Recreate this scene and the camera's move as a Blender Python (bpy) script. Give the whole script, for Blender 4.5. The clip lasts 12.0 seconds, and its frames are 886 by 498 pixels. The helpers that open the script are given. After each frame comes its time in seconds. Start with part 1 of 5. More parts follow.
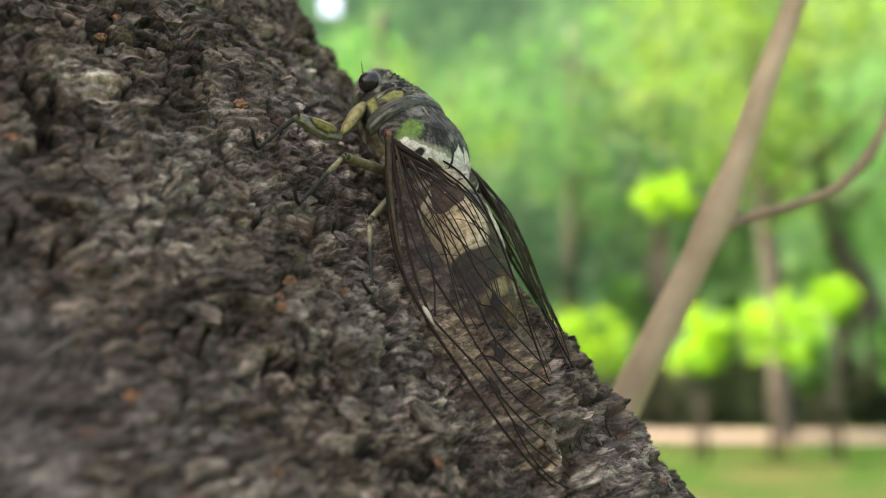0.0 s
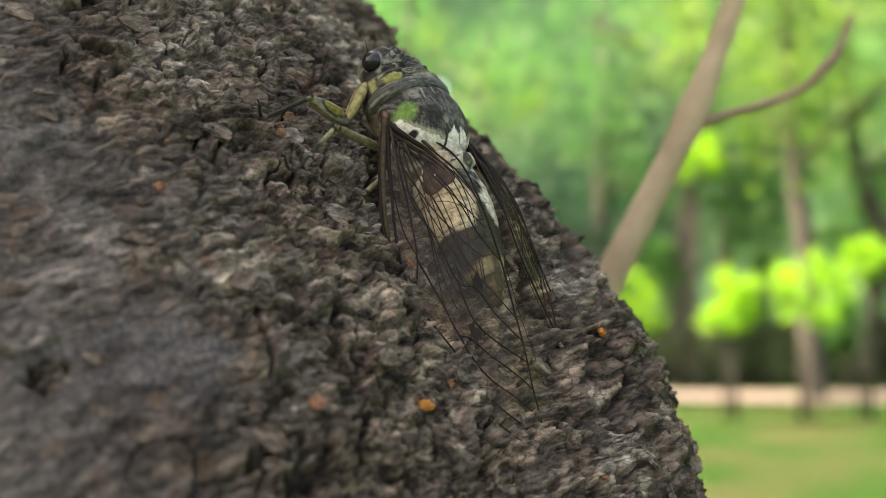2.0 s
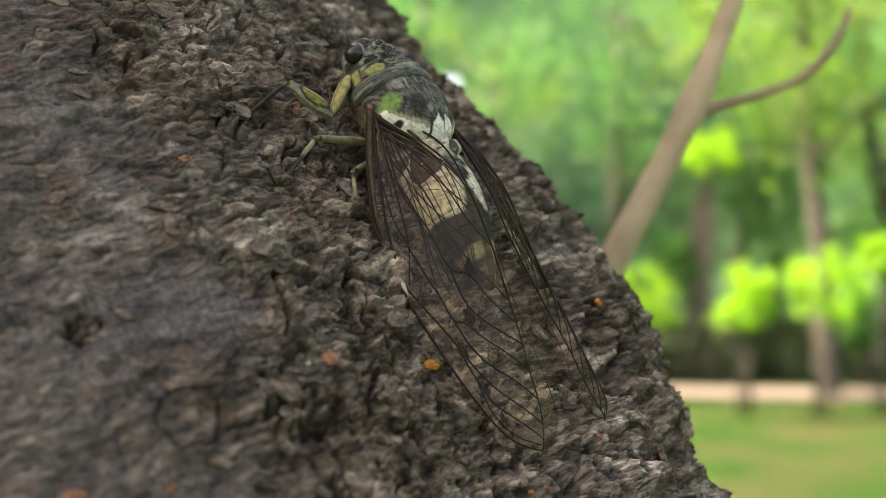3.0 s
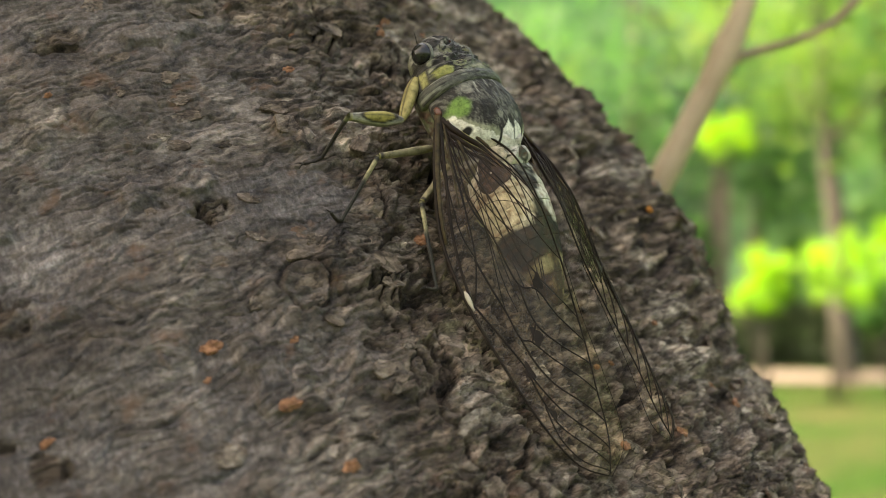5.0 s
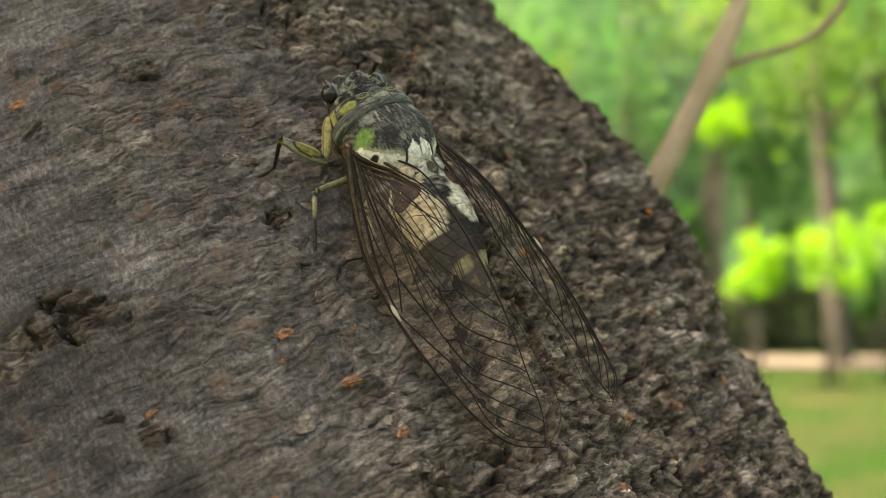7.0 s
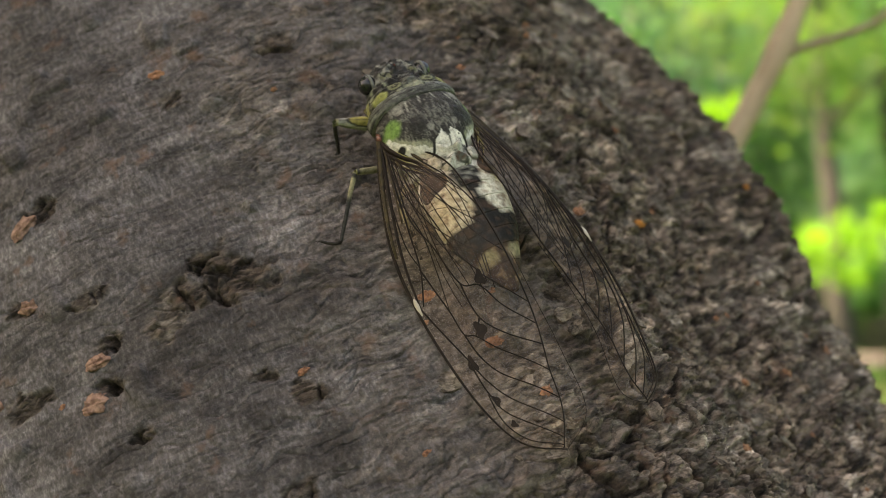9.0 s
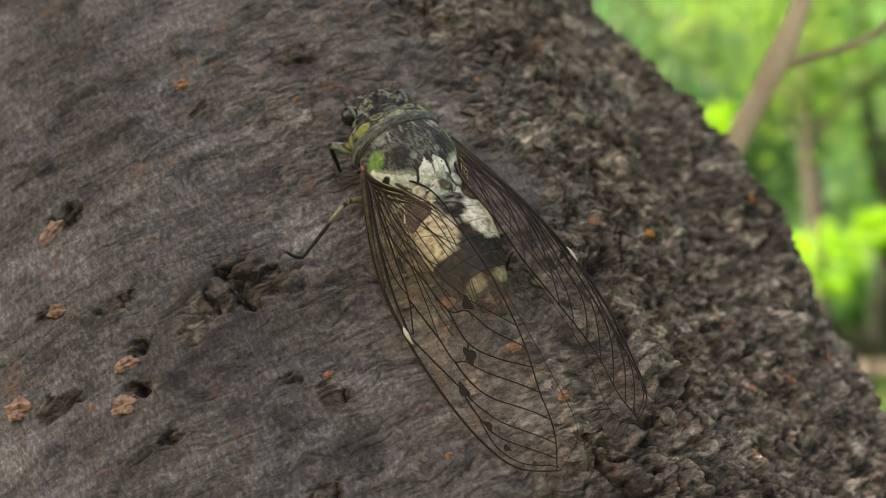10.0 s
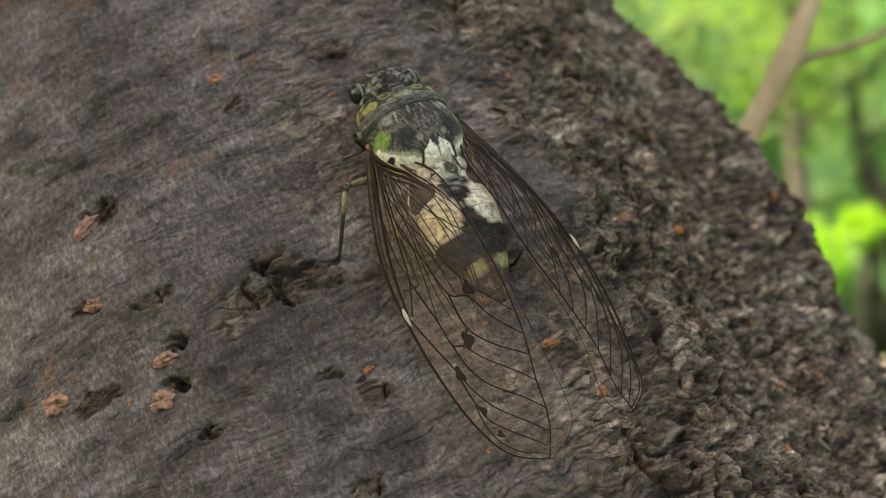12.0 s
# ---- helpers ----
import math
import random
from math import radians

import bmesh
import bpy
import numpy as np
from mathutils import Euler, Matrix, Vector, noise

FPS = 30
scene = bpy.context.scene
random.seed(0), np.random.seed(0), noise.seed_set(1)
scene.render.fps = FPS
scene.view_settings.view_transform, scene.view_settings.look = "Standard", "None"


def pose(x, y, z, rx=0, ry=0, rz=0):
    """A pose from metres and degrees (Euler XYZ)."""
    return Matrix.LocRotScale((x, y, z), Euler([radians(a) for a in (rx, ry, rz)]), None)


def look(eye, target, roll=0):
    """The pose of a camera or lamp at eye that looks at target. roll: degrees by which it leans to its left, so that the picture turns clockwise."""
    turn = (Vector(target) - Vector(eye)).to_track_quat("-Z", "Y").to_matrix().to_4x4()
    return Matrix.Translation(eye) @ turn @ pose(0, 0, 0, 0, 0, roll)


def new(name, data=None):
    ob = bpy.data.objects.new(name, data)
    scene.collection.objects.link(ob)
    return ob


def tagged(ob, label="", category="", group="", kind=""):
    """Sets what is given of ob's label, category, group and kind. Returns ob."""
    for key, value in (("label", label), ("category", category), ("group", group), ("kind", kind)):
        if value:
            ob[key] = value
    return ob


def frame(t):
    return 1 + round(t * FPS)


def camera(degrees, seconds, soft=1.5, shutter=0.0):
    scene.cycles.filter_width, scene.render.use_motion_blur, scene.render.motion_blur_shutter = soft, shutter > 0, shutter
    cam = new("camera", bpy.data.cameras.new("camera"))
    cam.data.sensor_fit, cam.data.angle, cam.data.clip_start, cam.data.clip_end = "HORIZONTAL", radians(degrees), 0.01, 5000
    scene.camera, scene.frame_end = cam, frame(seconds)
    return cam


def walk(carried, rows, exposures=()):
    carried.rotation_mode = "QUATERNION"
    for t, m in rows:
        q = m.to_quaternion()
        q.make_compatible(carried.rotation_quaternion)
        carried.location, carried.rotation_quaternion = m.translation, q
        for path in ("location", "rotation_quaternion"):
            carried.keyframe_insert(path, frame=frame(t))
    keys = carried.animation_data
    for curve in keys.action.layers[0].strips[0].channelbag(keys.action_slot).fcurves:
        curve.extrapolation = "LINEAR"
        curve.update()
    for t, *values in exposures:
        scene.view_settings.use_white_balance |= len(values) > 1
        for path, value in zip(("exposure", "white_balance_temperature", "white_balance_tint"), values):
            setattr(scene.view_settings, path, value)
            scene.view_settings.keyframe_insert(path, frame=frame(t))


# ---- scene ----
EYE = 1.3
cam = camera(41.0, 12.0, soft=0.85)
cam.data.dof.use_dof = True
cam.data.dof.aperture_fstop = 17.5
PATH = [
    (0.0, 0.0, 0.0, 0.0, 0.0, 4.0, 0.0), (0.5, 0.0019, -0.0059, -0.0047, 0.3, 3.45, 0.13),
    (1.0, 0.0033, -0.0113, -0.0087, 0.8, 3.09, 0.05), (1.5, 0.0066, -0.0219, -0.0173, 1.36, 2.7, 0.22),
    (2.0, 0.0078, -0.0272, -0.0185, 1.44, 2.17, 0.04), (2.5, 0.0103, -0.031, -0.0209, 1.62, 1.92, -0.27),
    (2.7, 0.0102, -0.0337, -0.0213, 1.83, 1.9, -0.35), (4.3, 0.0045, -0.0522, -0.0291, 3.09, 2.15, 0.29),
    (4.5, 0.0049, -0.0541, -0.0305, 3.16, 1.73, 0.17), (5.0, 0.0016, -0.0564, -0.035, 2.87, 1.26, 0.0),
    (5.5, -0.0035, -0.0576, -0.0359, 2.3, 0.97, -0.07), (6.0, -0.0017, -0.0615, -0.0348, 1.94, 0.8, -0.07),
    (6.5, -0.0005, -0.0697, -0.0349, 2.05, 0.72, 0.04), (7.0, -0.0027, -0.0837, -0.0333, 2.62, 0.57, 0.14),
    (7.5, -0.012, -0.0862, -0.0351, 2.99, 0.26, 0.07), (7.7, -0.0133, -0.089, -0.0347, 3.14, 0.24, 0.0),
    (9.3, -0.025, -0.0905, -0.038, 2.43, 0.39, -0.34), (9.5, -0.0266, -0.0927, -0.0378, 2.28, 0.43, -0.45),
    (10.0, -0.0276, -0.0949, -0.0373, 1.86, 0.57, -0.76), (10.5, -0.0289, -0.0967, -0.037, 1.55, 0.6, -0.8),
    (11.0, -0.0304, -0.0958, -0.0395, 1.5, 0.44, -0.78), (11.5, -0.0346, -0.09, -0.0405, 1.24, 0.19, -0.79),
    (12.0, -0.0352, -0.0956, -0.0374, 1.22, 0.37, -0.89),
]
walk(cam, [(t, pose(x, y, EYE + z, 90 + pitch, roll, yaw)) for t, x, y, z, yaw, pitch, roll in PATH], [(0.0, 2.58, 8200, 14), (1.0, 2.64, 8200, 14), (2.7, 2.53, 8300, 14), (5.5, 2.68, 9300, 10), (7.0, 2.5, 9300, 9), (7.5, 2.34, 9300, 9), (9.5, 2.42, 8700, 14), (12.0, 2.47, 8700, 14)])

# ---- world and sun ----
SUN_DIR = Vector((-0.75, 0.0, 1.05)).normalized()      # towards the sun, high to one side, above the crown
world = bpy.data.worlds.new("world")
scene.world = world
world.use_nodes = True
wt = world.node_tree
sky = wt.nodes.new("ShaderNodeTexSky")
sky.sky_type = "NISHITA"
sky.sun_disc = False
sky.dust_density = 4.0
sky.ozone_density = 0.3
sky.sun_elevation = math.asin(SUN_DIR.z)
sky.sun_rotation = math.atan2(SUN_DIR.x, SUN_DIR.y)
wt.nodes["Background"].inputs[1].default_value = 0.13
wt.links.new(sky.outputs[0], wt.nodes["Background"].inputs[0])
sun_data = bpy.data.lights.new("sun", "SUN")
sun_data.energy = 5.0
sun_data.angle = radians(0.6)
sun_data.color = (1.0, 0.95, 0.85)
sun = new("sun", sun_data)
sun.matrix_world = look(SUN_DIR * 30, (0, 0, 0))


# ---- materials ----
def material(name):
    m = bpy.data.materials.new(name)
    m.use_nodes = True
    return m, m.node_tree, m.node_tree.nodes["Principled BSDF"]


def node(tree, kind, **values):
    n = tree.nodes.new(kind)
    for k, v in values.items():
        n.inputs[k].default_value = v
    return n


def ramp(tree, fac, *stops):
    r = tree.nodes.new("ShaderNodeValToRGB")
    while len(r.color_ramp.elements) < len(stops):
        r.color_ramp.elements.new(0.5)
    for e, (at, col) in zip(r.color_ramp.elements, stops):
        e.position, e.color = at, (*col, 1)
    tree.links.new(fac, r.inputs[0])
    return r.outputs[0]


def own_place(tree):
    """Every object starts at another place of the pattern."""
    info = tree.nodes.new("ShaderNodeObjectInfo")
    k = tree.nodes.new("ShaderNodeMath")
    k.operation = "MULTIPLY"
    k.inputs[1].default_value = 3.0
    tree.links.new(info.outputs["Random"], k.inputs[0])
    return k.outputs[0]


def noise_at(tree, scale, detail=6, stretch=(1, 1, 1), rough=0.6):
    co = tree.nodes.new("ShaderNodeTexCoord")
    mp = node(tree, "ShaderNodeMapping", Scale=stretch)
    tree.links.new(co.outputs["Object"], mp.inputs["Vector"])
    tree.links.new(own_place(tree), mp.inputs["Location"])
    n = node(tree, "ShaderNodeTexNoise", Scale=scale, Detail=detail, Roughness=rough)
    tree.links.new(mp.outputs[0], n.inputs["Vector"])
    return n.outputs["Fac"]


def mix(tree, fac, a, b, how="MIX"):
    m = tree.nodes.new("ShaderNodeMix")
    m.data_type, m.blend_type = "RGBA", how
    for sock, v in ((m.inputs[0], fac), (m.inputs[6], a), (m.inputs[7], b)):
        if isinstance(v, bpy.types.NodeSocket):
            tree.links.new(v, sock)
        else:
            sock.default_value = v if not isinstance(v, tuple) else (*v, 1)
    return m.outputs[2]


def bump(tree, bsdf, height, strength, distance):
    b = node(tree, "ShaderNodeBump", Strength=strength, Distance=distance)
    tree.links.new(height, b.inputs["Height"])
    tree.links.new(b.outputs[0], bsdf.inputs["Normal"])


def cells_at(tree, scale, feature, warp, stretch=(1, 1, 1)):
    """Irregular broken cells; the rims are warped by noise."""
    co = tree.nodes.new("ShaderNodeTexCoord")
    mp = node(tree, "ShaderNodeMapping", Scale=stretch)
    tree.links.new(co.outputs["Object"], mp.inputs["Vector"])
    tree.links.new(own_place(tree), mp.inputs["Location"])
    n = node(tree, "ShaderNodeTexNoise", Scale=scale * 0.9, Detail=4.0)
    tree.links.new(mp.outputs[0], n.inputs["Vector"])
    add = tree.nodes.new("ShaderNodeVectorMath")
    add.operation = "MULTIPLY_ADD"
    add.inputs[1].default_value = (warp / scale,) * 3
    tree.links.new(n.outputs["Color"], add.inputs[0])
    tree.links.new(mp.outputs[0], add.inputs[2])
    v = node(tree, "ShaderNodeTexVoronoi", Scale=scale)
    v.feature = feature
    tree.links.new(add.outputs[0], v.inputs["Vector"])
    return v.outputs["Distance"] if feature == "DISTANCE_TO_EDGE" else v.outputs["Color"]


def bark_material(name, pale, flaky=False):
    """Weathered grey-brown bark: chips of different tone, dark cracks, pale dry skin, rust and lichen tints, fine cross grain."""
    m, t, p = material(name)
    if flaky:
        zone = node(t, "ShaderNodeMapRange", Value=1.0).outputs[0]
        scale_tone = plate_tone = None
    else:
        layer = t.nodes.new("ShaderNodeVertexColor")
        layer.layer_name = "marking"
        one = t.nodes.new("ShaderNodeSeparateColor")
        t.links.new(layer.outputs[0], one.inputs[0])
        zone, scale_tone, plate_tone = one.outputs
    ground = ramp(t, noise_at(t, 420, 9, (0.6, 0.6, 1.2), 0.74), (0.37, (0.014, 0.0095, 0.007)), (0.46, (0.072, 0.054, 0.04)), (0.55, (0.15, 0.113, 0.085)), (0.68, (0.26, 0.203, 0.156)))
    skin = ramp(t, noise_at(t, 800, 8, (0.6, 0.6, 1.5), 0.72), (0.37, (0.05, 0.039, 0.03)), (0.5, (0.175, 0.142, 0.113)), (0.64, (0.36, 0.305, 0.25)))
    dry = ramp(t, noise_at(t, 60, 9, rough=0.68), (0.49 - pale, (0, 0, 0)), (0.58 - pale, (1, 1, 1)))
    col = mix(t, dry, ground, skin)
    worn = ramp(t, noise_at(t, 55, 8, (0.45, 0.45, 1.3), 0.62), (0.32, (0.032, 0.028, 0.027)), (0.5, (0.084, 0.076, 0.074)), (0.68, (0.155, 0.142, 0.139)))
    fleck = ramp(t, noise_at(t, 1500, 6, (1.0, 1.0, 0.55), 0.75), (0.38, (0.5, 0.5, 0.5)), (0.52, (1, 1, 1)), (0.63, (1.8, 1.8, 1.8)))
    worn = mix(t, 1.0, worn, fleck, "MULTIPLY")
    blotch = ramp(t, noise_at(t, 170, 7, (0.7, 0.7, 1.2), 0.65), (0.36, (0.4, 0.4, 0.4)), (0.5, (1, 1, 1)), (0.66, (1.4, 1.4, 1.4)))
    worn = mix(t, 0.9, worn, blotch, "MULTIPLY")
    keep = node(t, "ShaderNodeMapRange", **{"To Min": 0.12, "To Max": 1.0})
    t.links.new(zone, keep.inputs["Value"])
    zone = keep.outputs[0]
    col = mix(t, zone, worn, col)
    if scale_tone:
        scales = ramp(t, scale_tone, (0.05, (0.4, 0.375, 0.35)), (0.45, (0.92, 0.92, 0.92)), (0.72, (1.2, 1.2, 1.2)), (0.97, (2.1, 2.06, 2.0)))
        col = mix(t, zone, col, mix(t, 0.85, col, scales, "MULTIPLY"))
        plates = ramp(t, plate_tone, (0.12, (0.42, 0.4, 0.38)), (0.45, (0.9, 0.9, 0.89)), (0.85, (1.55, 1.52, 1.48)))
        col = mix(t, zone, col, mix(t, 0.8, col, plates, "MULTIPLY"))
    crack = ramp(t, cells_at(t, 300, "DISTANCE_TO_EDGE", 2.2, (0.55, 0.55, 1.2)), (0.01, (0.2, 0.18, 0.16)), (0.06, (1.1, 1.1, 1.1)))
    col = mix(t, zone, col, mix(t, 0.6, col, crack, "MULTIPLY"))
    grain = ramp(t, noise_at(t, 520, 7, (0.3, 0.3, 2.6), 0.7), (0.38, (0.45, 0.45, 0.45)), (0.6, (1.3, 1.28, 1.25)))
    col = mix(t, 0.35, col, grain, "MULTIPLY")
    rust = ramp(t, noise_at(t, 170, 6), (0.6, (0, 0, 0)), (0.72, (0.75, 0.75, 0.75)))
    col = mix(t, rust, col, (0.13, 0.072, 0.045))
    moss = ramp(t, noise_at(t, 38, 6), (0.67, (0, 0, 0)), (0.8, (0.35, 0.35, 0.35)))
    col = mix(t, moss, col, (0.085, 0.09, 0.05))
    t.links.new(col, p.inputs["Base Color"])
    p.inputs["Roughness"].default_value = 0.7
    p.inputs["Specular IOR Level"].default_value = 0.16
    b1 = node(t, "ShaderNodeBump", Strength=0.9, Distance=0.0008)
    t.links.new(noise_at(t, 900, 9, (0.8, 0.8, 1.0), 0.74), b1.inputs["Height"])
    b2 = node(t, "ShaderNodeBump", Distance=0.0005)
    t.links.new(zone, b2.inputs["Strength"])
    t.links.new(cells_at(t, 800, "F1", 1.8, (0.45, 0.45, 1.3)), b2.inputs["Height"])
    t.links.new(b1.outputs[0], b2.inputs["Normal"])
    t.links.new(b2.outputs[0], p.inputs["Normal"])
    return m


def plain_material(name, dark, light, scale, rough=0.6, bumps=0.3, depth=0.0003, spec=0.5):
    m, t, p = material(name)
    t.links.new(ramp(t, noise_at(t, scale), (0.3, dark), (0.7, light)), p.inputs["Base Color"])
    p.inputs["Roughness"].default_value = rough
    p.inputs["Specular IOR Level"].default_value = spec
    bump(t, p, noise_at(t, scale * 3), bumps, depth)
    return m


def pattern_material(name, rough, speckle=0.55, grain=1100):
    """Insect cuticle: its markings come from the mesh's colour layer, broken up by fine hairs and dust."""
    m, t, p = material(name)
    a = t.nodes.new("ShaderNodeVertexColor")
    a.layer_name = "marking"
    n = ramp(t, noise_at(t, grain, 6, rough=0.7), (0.36, (1 - speckle,) * 3), (0.5, (1.0,) * 3), (0.66, (1.4,) * 3))
    t.links.new(mix(t, 1.0, a.outputs[0], n, "MULTIPLY"), p.inputs["Base Color"])
    r = ramp(t, noise_at(t, grain * 0.5, 4), (0.3, (rough - 0.12,) * 3), (0.7, (rough + 0.2,) * 3))
    t.links.new(r, p.inputs["Roughness"])
    p.inputs["Specular IOR Level"].default_value = 0.12
    bump(t, p, noise_at(t, grain * 0.8, 7, rough=0.7), 0.8, 0.0003)
    return m


def leaf_material(name, face, glow, amount=0.5):
    """A leaf that lets light through; each leaf varies a little."""
    m, t, p = material(name)
    g = t.nodes.new("ShaderNodeNewGeometry")
    hue = ramp(t, g.outputs["Random Per Island"], (0.0, tuple(0.55 * c for c in face)), (0.6, face), (1.0, (face[0] * 1.9, face[1] * 1.4, face[2])))
    t.links.new(hue, p.inputs["Base Color"])
    p.inputs["Roughness"].default_value = 0.5
    tr = t.nodes.new("ShaderNodeBsdfTranslucent")
    thr = ramp(t, g.outputs["Random Per Island"], (0.0, tuple(0.6 * c for c in glow)), (1.0, glow))
    t.links.new(thr, tr.inputs[0])
    mx = t.nodes.new("ShaderNodeMixShader")
    mx.inputs[0].default_value = amount
    t.links.new(p.outputs[0], mx.inputs[1])
    t.links.new(tr.outputs[0], mx.inputs[2])
    t.links.new(mx.outputs[0], t.nodes["Material Output"].inputs[0])
    return m


def membrane_material(name, tint, gloss, haze):
    """Thin clear wing skin: tinted, with a faint gloss."""
    m, t, p = material(name)
    t.nodes.remove(p)
    tr = t.nodes.new("ShaderNodeBsdfTransparent")
    stain = ramp(t, noise_at(t, 130, 5), (0.32, (tint[0] * 0.96, tint[1] * 0.92, tint[2] * 0.87)), (0.55, tint), (0.7, tuple(min(1, c * 1.15) for c in tint)))
    t.links.new(stain, tr.inputs[0])
    gl = node(t, "ShaderNodeBsdfGlossy", Roughness=0.32)
    gl.inputs[0].default_value = (1.0, 0.88, 0.76, 1)
    b = node(t, "ShaderNodeBump", Strength=0.5, Distance=0.0004)
    t.links.new(noise_at(t, 420, 3), b.inputs["Height"])
    t.links.new(b.outputs[0], gl.inputs["Normal"])
    fr = node(t, "ShaderNodeFresnel", IOR=1.3)
    sc = t.nodes.new("ShaderNodeMath")
    sc.operation = "MINIMUM"
    sc.inputs[1].default_value = gloss
    t.links.new(fr.outputs[0], sc.inputs[0])
    df = t.nodes.new("ShaderNodeBsdfDiffuse")
    df.inputs[0].default_value = (0.5, 0.33, 0.2, 1)
    veil = t.nodes.new("ShaderNodeMixShader")
    veil.inputs[0].default_value = haze
    t.links.new(tr.outputs[0], veil.inputs[1])
    t.links.new(df.outputs[0], veil.inputs[2])
    mx = t.nodes.new("ShaderNodeMixShader")
    t.links.new(sc.outputs[0], mx.inputs[0])
    t.links.new(veil.outputs[0], mx.inputs[1])
    t.links.new(gl.outputs[0], mx.inputs[2])
    t.links.new(mx.outputs[0], t.nodes["Material Output"].inputs[0])
    return m


BARK = bark_material("bark", 0.0)
FLAKE = bark_material("bark_flake", -0.02, True)
LENTICEL = plain_material("lenticel_cork", (0.09, 0.042, 0.025), (0.4, 0.195, 0.105), 1300, 0.85, 0.8, 0.0006, 0.2)
LENTICEL_PALE = plain_material("pale_cork", (0.09, 0.05, 0.036), (0.42, 0.25, 0.18), 1500, 0.9, 0.9, 0.0008, 0.1)
LENTICEL_BRIGHT = plain_material("fresh_cork", (0.26, 0.085, 0.018), (0.56, 0.225, 0.048), 900, 0.8, 0.8, 0.0005, 0.2)
STEM = plain_material("smooth_branch_bark", (0.29, 0.205, 0.115), (0.48, 0.36, 0.22), 60, 0.7, 0.4, 0.001)
TWIG = plain_material("rusty_twig_bark", (0.15, 0.1, 0.062), (0.28, 0.185, 0.115), 90, 0.7, 0.4, 0.001)
WOODS = plain_material("far_trunk_bark", (0.03, 0.027, 0.021), (0.065, 0.056, 0.045), 6, 0.9, 0.5, 0.02)
LEAF = leaf_material("leaf", (0.045, 0.15, 0.04), (0.145, 0.44, 0.092))
# sunlit foliage: sunlight is put into these two leaf colours
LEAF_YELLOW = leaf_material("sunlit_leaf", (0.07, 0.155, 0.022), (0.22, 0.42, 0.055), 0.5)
LEAF_BRIGHT = leaf_material("sun_painted_leaf", (0.12, 0.27, 0.015), (0.44, 0.88, 0.05), 0.62)
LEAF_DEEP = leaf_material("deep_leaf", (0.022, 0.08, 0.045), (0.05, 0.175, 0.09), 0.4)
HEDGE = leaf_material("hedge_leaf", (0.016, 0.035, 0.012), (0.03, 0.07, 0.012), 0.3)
CUTICLE = pattern_material("cicada_cuticle", 0.42, 0.42)
WAX = pattern_material("cicada_waxy_cuticle", 0.6, 0.42, 1300)
EYE_GLOSS = plain_material("compound_eye", (0.006, 0.006, 0.006), (0.022, 0.021, 0.02), 400, 0.22, 0.25, 0.00005, 0.35)
RUBY = plain_material("ocellus_red", (0.03, 0.008, 0.007), (0.08, 0.018, 0.014), 900, 0.2, 0.1, 0.00005)
VEIN = plain_material("wing_vein", (0.006, 0.004, 0.003), (0.02, 0.012, 0.007), 500, 0.6, 0.2, 0.00005, 0.12)
VEIN_BASE = plain_material("wing_base_vein", (0.012, 0.008, 0.005), (0.07, 0.05, 0.022), 900, 0.6, 0.2, 0.00005, 0.15)
NODE_WHITE = plain_material("pale_node", (0.28, 0.24, 0.17), (0.45, 0.4, 0.3), 900, 0.6, 0.2, 0.00005)
MEMBRANE = membrane_material("wing_membrane", (1.0, 0.955, 0.895), 0.015, 0.006)
HIND_MEMBRANE = membrane_material("hindwing_membrane", (1.0, 0.98, 0.95), 0.01, 0.004)
CLAW = plain_material("dark_leg_chitin", (0.012, 0.01, 0.008), (0.035, 0.026, 0.018), 600, 0.5, 0.2, 0.00005, 0.2)


# ---- mesh helpers ----
def part(name, bm, mat, parent=None, label="", smooth=True):
    """Links a bmesh, or a finished mesh, as one object under its thing."""
    if isinstance(bm, bpy.types.Mesh):
        me = bm
    else:
        me = bpy.data.meshes.new(name)
        bm.normal_update()
        bm.to_mesh(me)
        bm.free()
    if smooth:
        me.polygons.foreach_set("use_smooth", [True] * len(me.polygons))
    if mat and not me.materials:
        me.materials.append(mat)
    ob = new(name, me)
    if parent:
        ob.parent = parent
    if label:
        tagged(ob, label)
    return ob


def spline(knots, u):
    """A smooth curve through evenly numbered knots, u from 0 to 1."""
    k = np.asarray(knots, float)
    n = len(k) - 1
    x = np.asarray(u, float) * n
    i = np.clip(np.floor(x).astype(int), 0, n - 1)
    t = (x - i)[..., None]
    a, b, c, e = (k[np.clip(i + o, 0, n)] for o in (-1, 0, 1, 2))
    return 0.5 * (2 * b + (c - a) * t + (2 * a - 5 * b + 4 * c - e) * t ** 2 + (3 * b - a - 3 * c + e) * t ** 3)


def add_tube(bm, pts, radii, sides=7):
    """A tapered tube with closed ends through the points."""
    pts = [Vector(p) for p in pts]
    rings = []
    ref = Vector((0.3, 0.2, 1)).normalized()
    for i, p in enumerate(pts):
        way = (pts[min(i + 1, len(pts) - 1)] - pts[max(i - 1, 0)]).normalized()
        a = way.cross(ref)
        if a.length < 1e-4:
            a = way.orthogonal()
        a.normalize()
        b = way.cross(a)
        r = radii[i] if hasattr(radii, "__len__") else radii
        rings.append([bm.verts.new(p + (a * math.cos(k) + b * math.sin(k)) * r) for k in (2 * math.pi * j / sides for j in range(sides))])
    for r0, r1 in zip(rings, rings[1:]):
        for j in range(sides):
            bm.faces.new((r0[j], r0[(j + 1) % sides], r1[(j + 1) % sides], r1[j]))
    bm.faces.new(rings[0][::-1])
    bm.faces.new(rings[-1])
    return bm


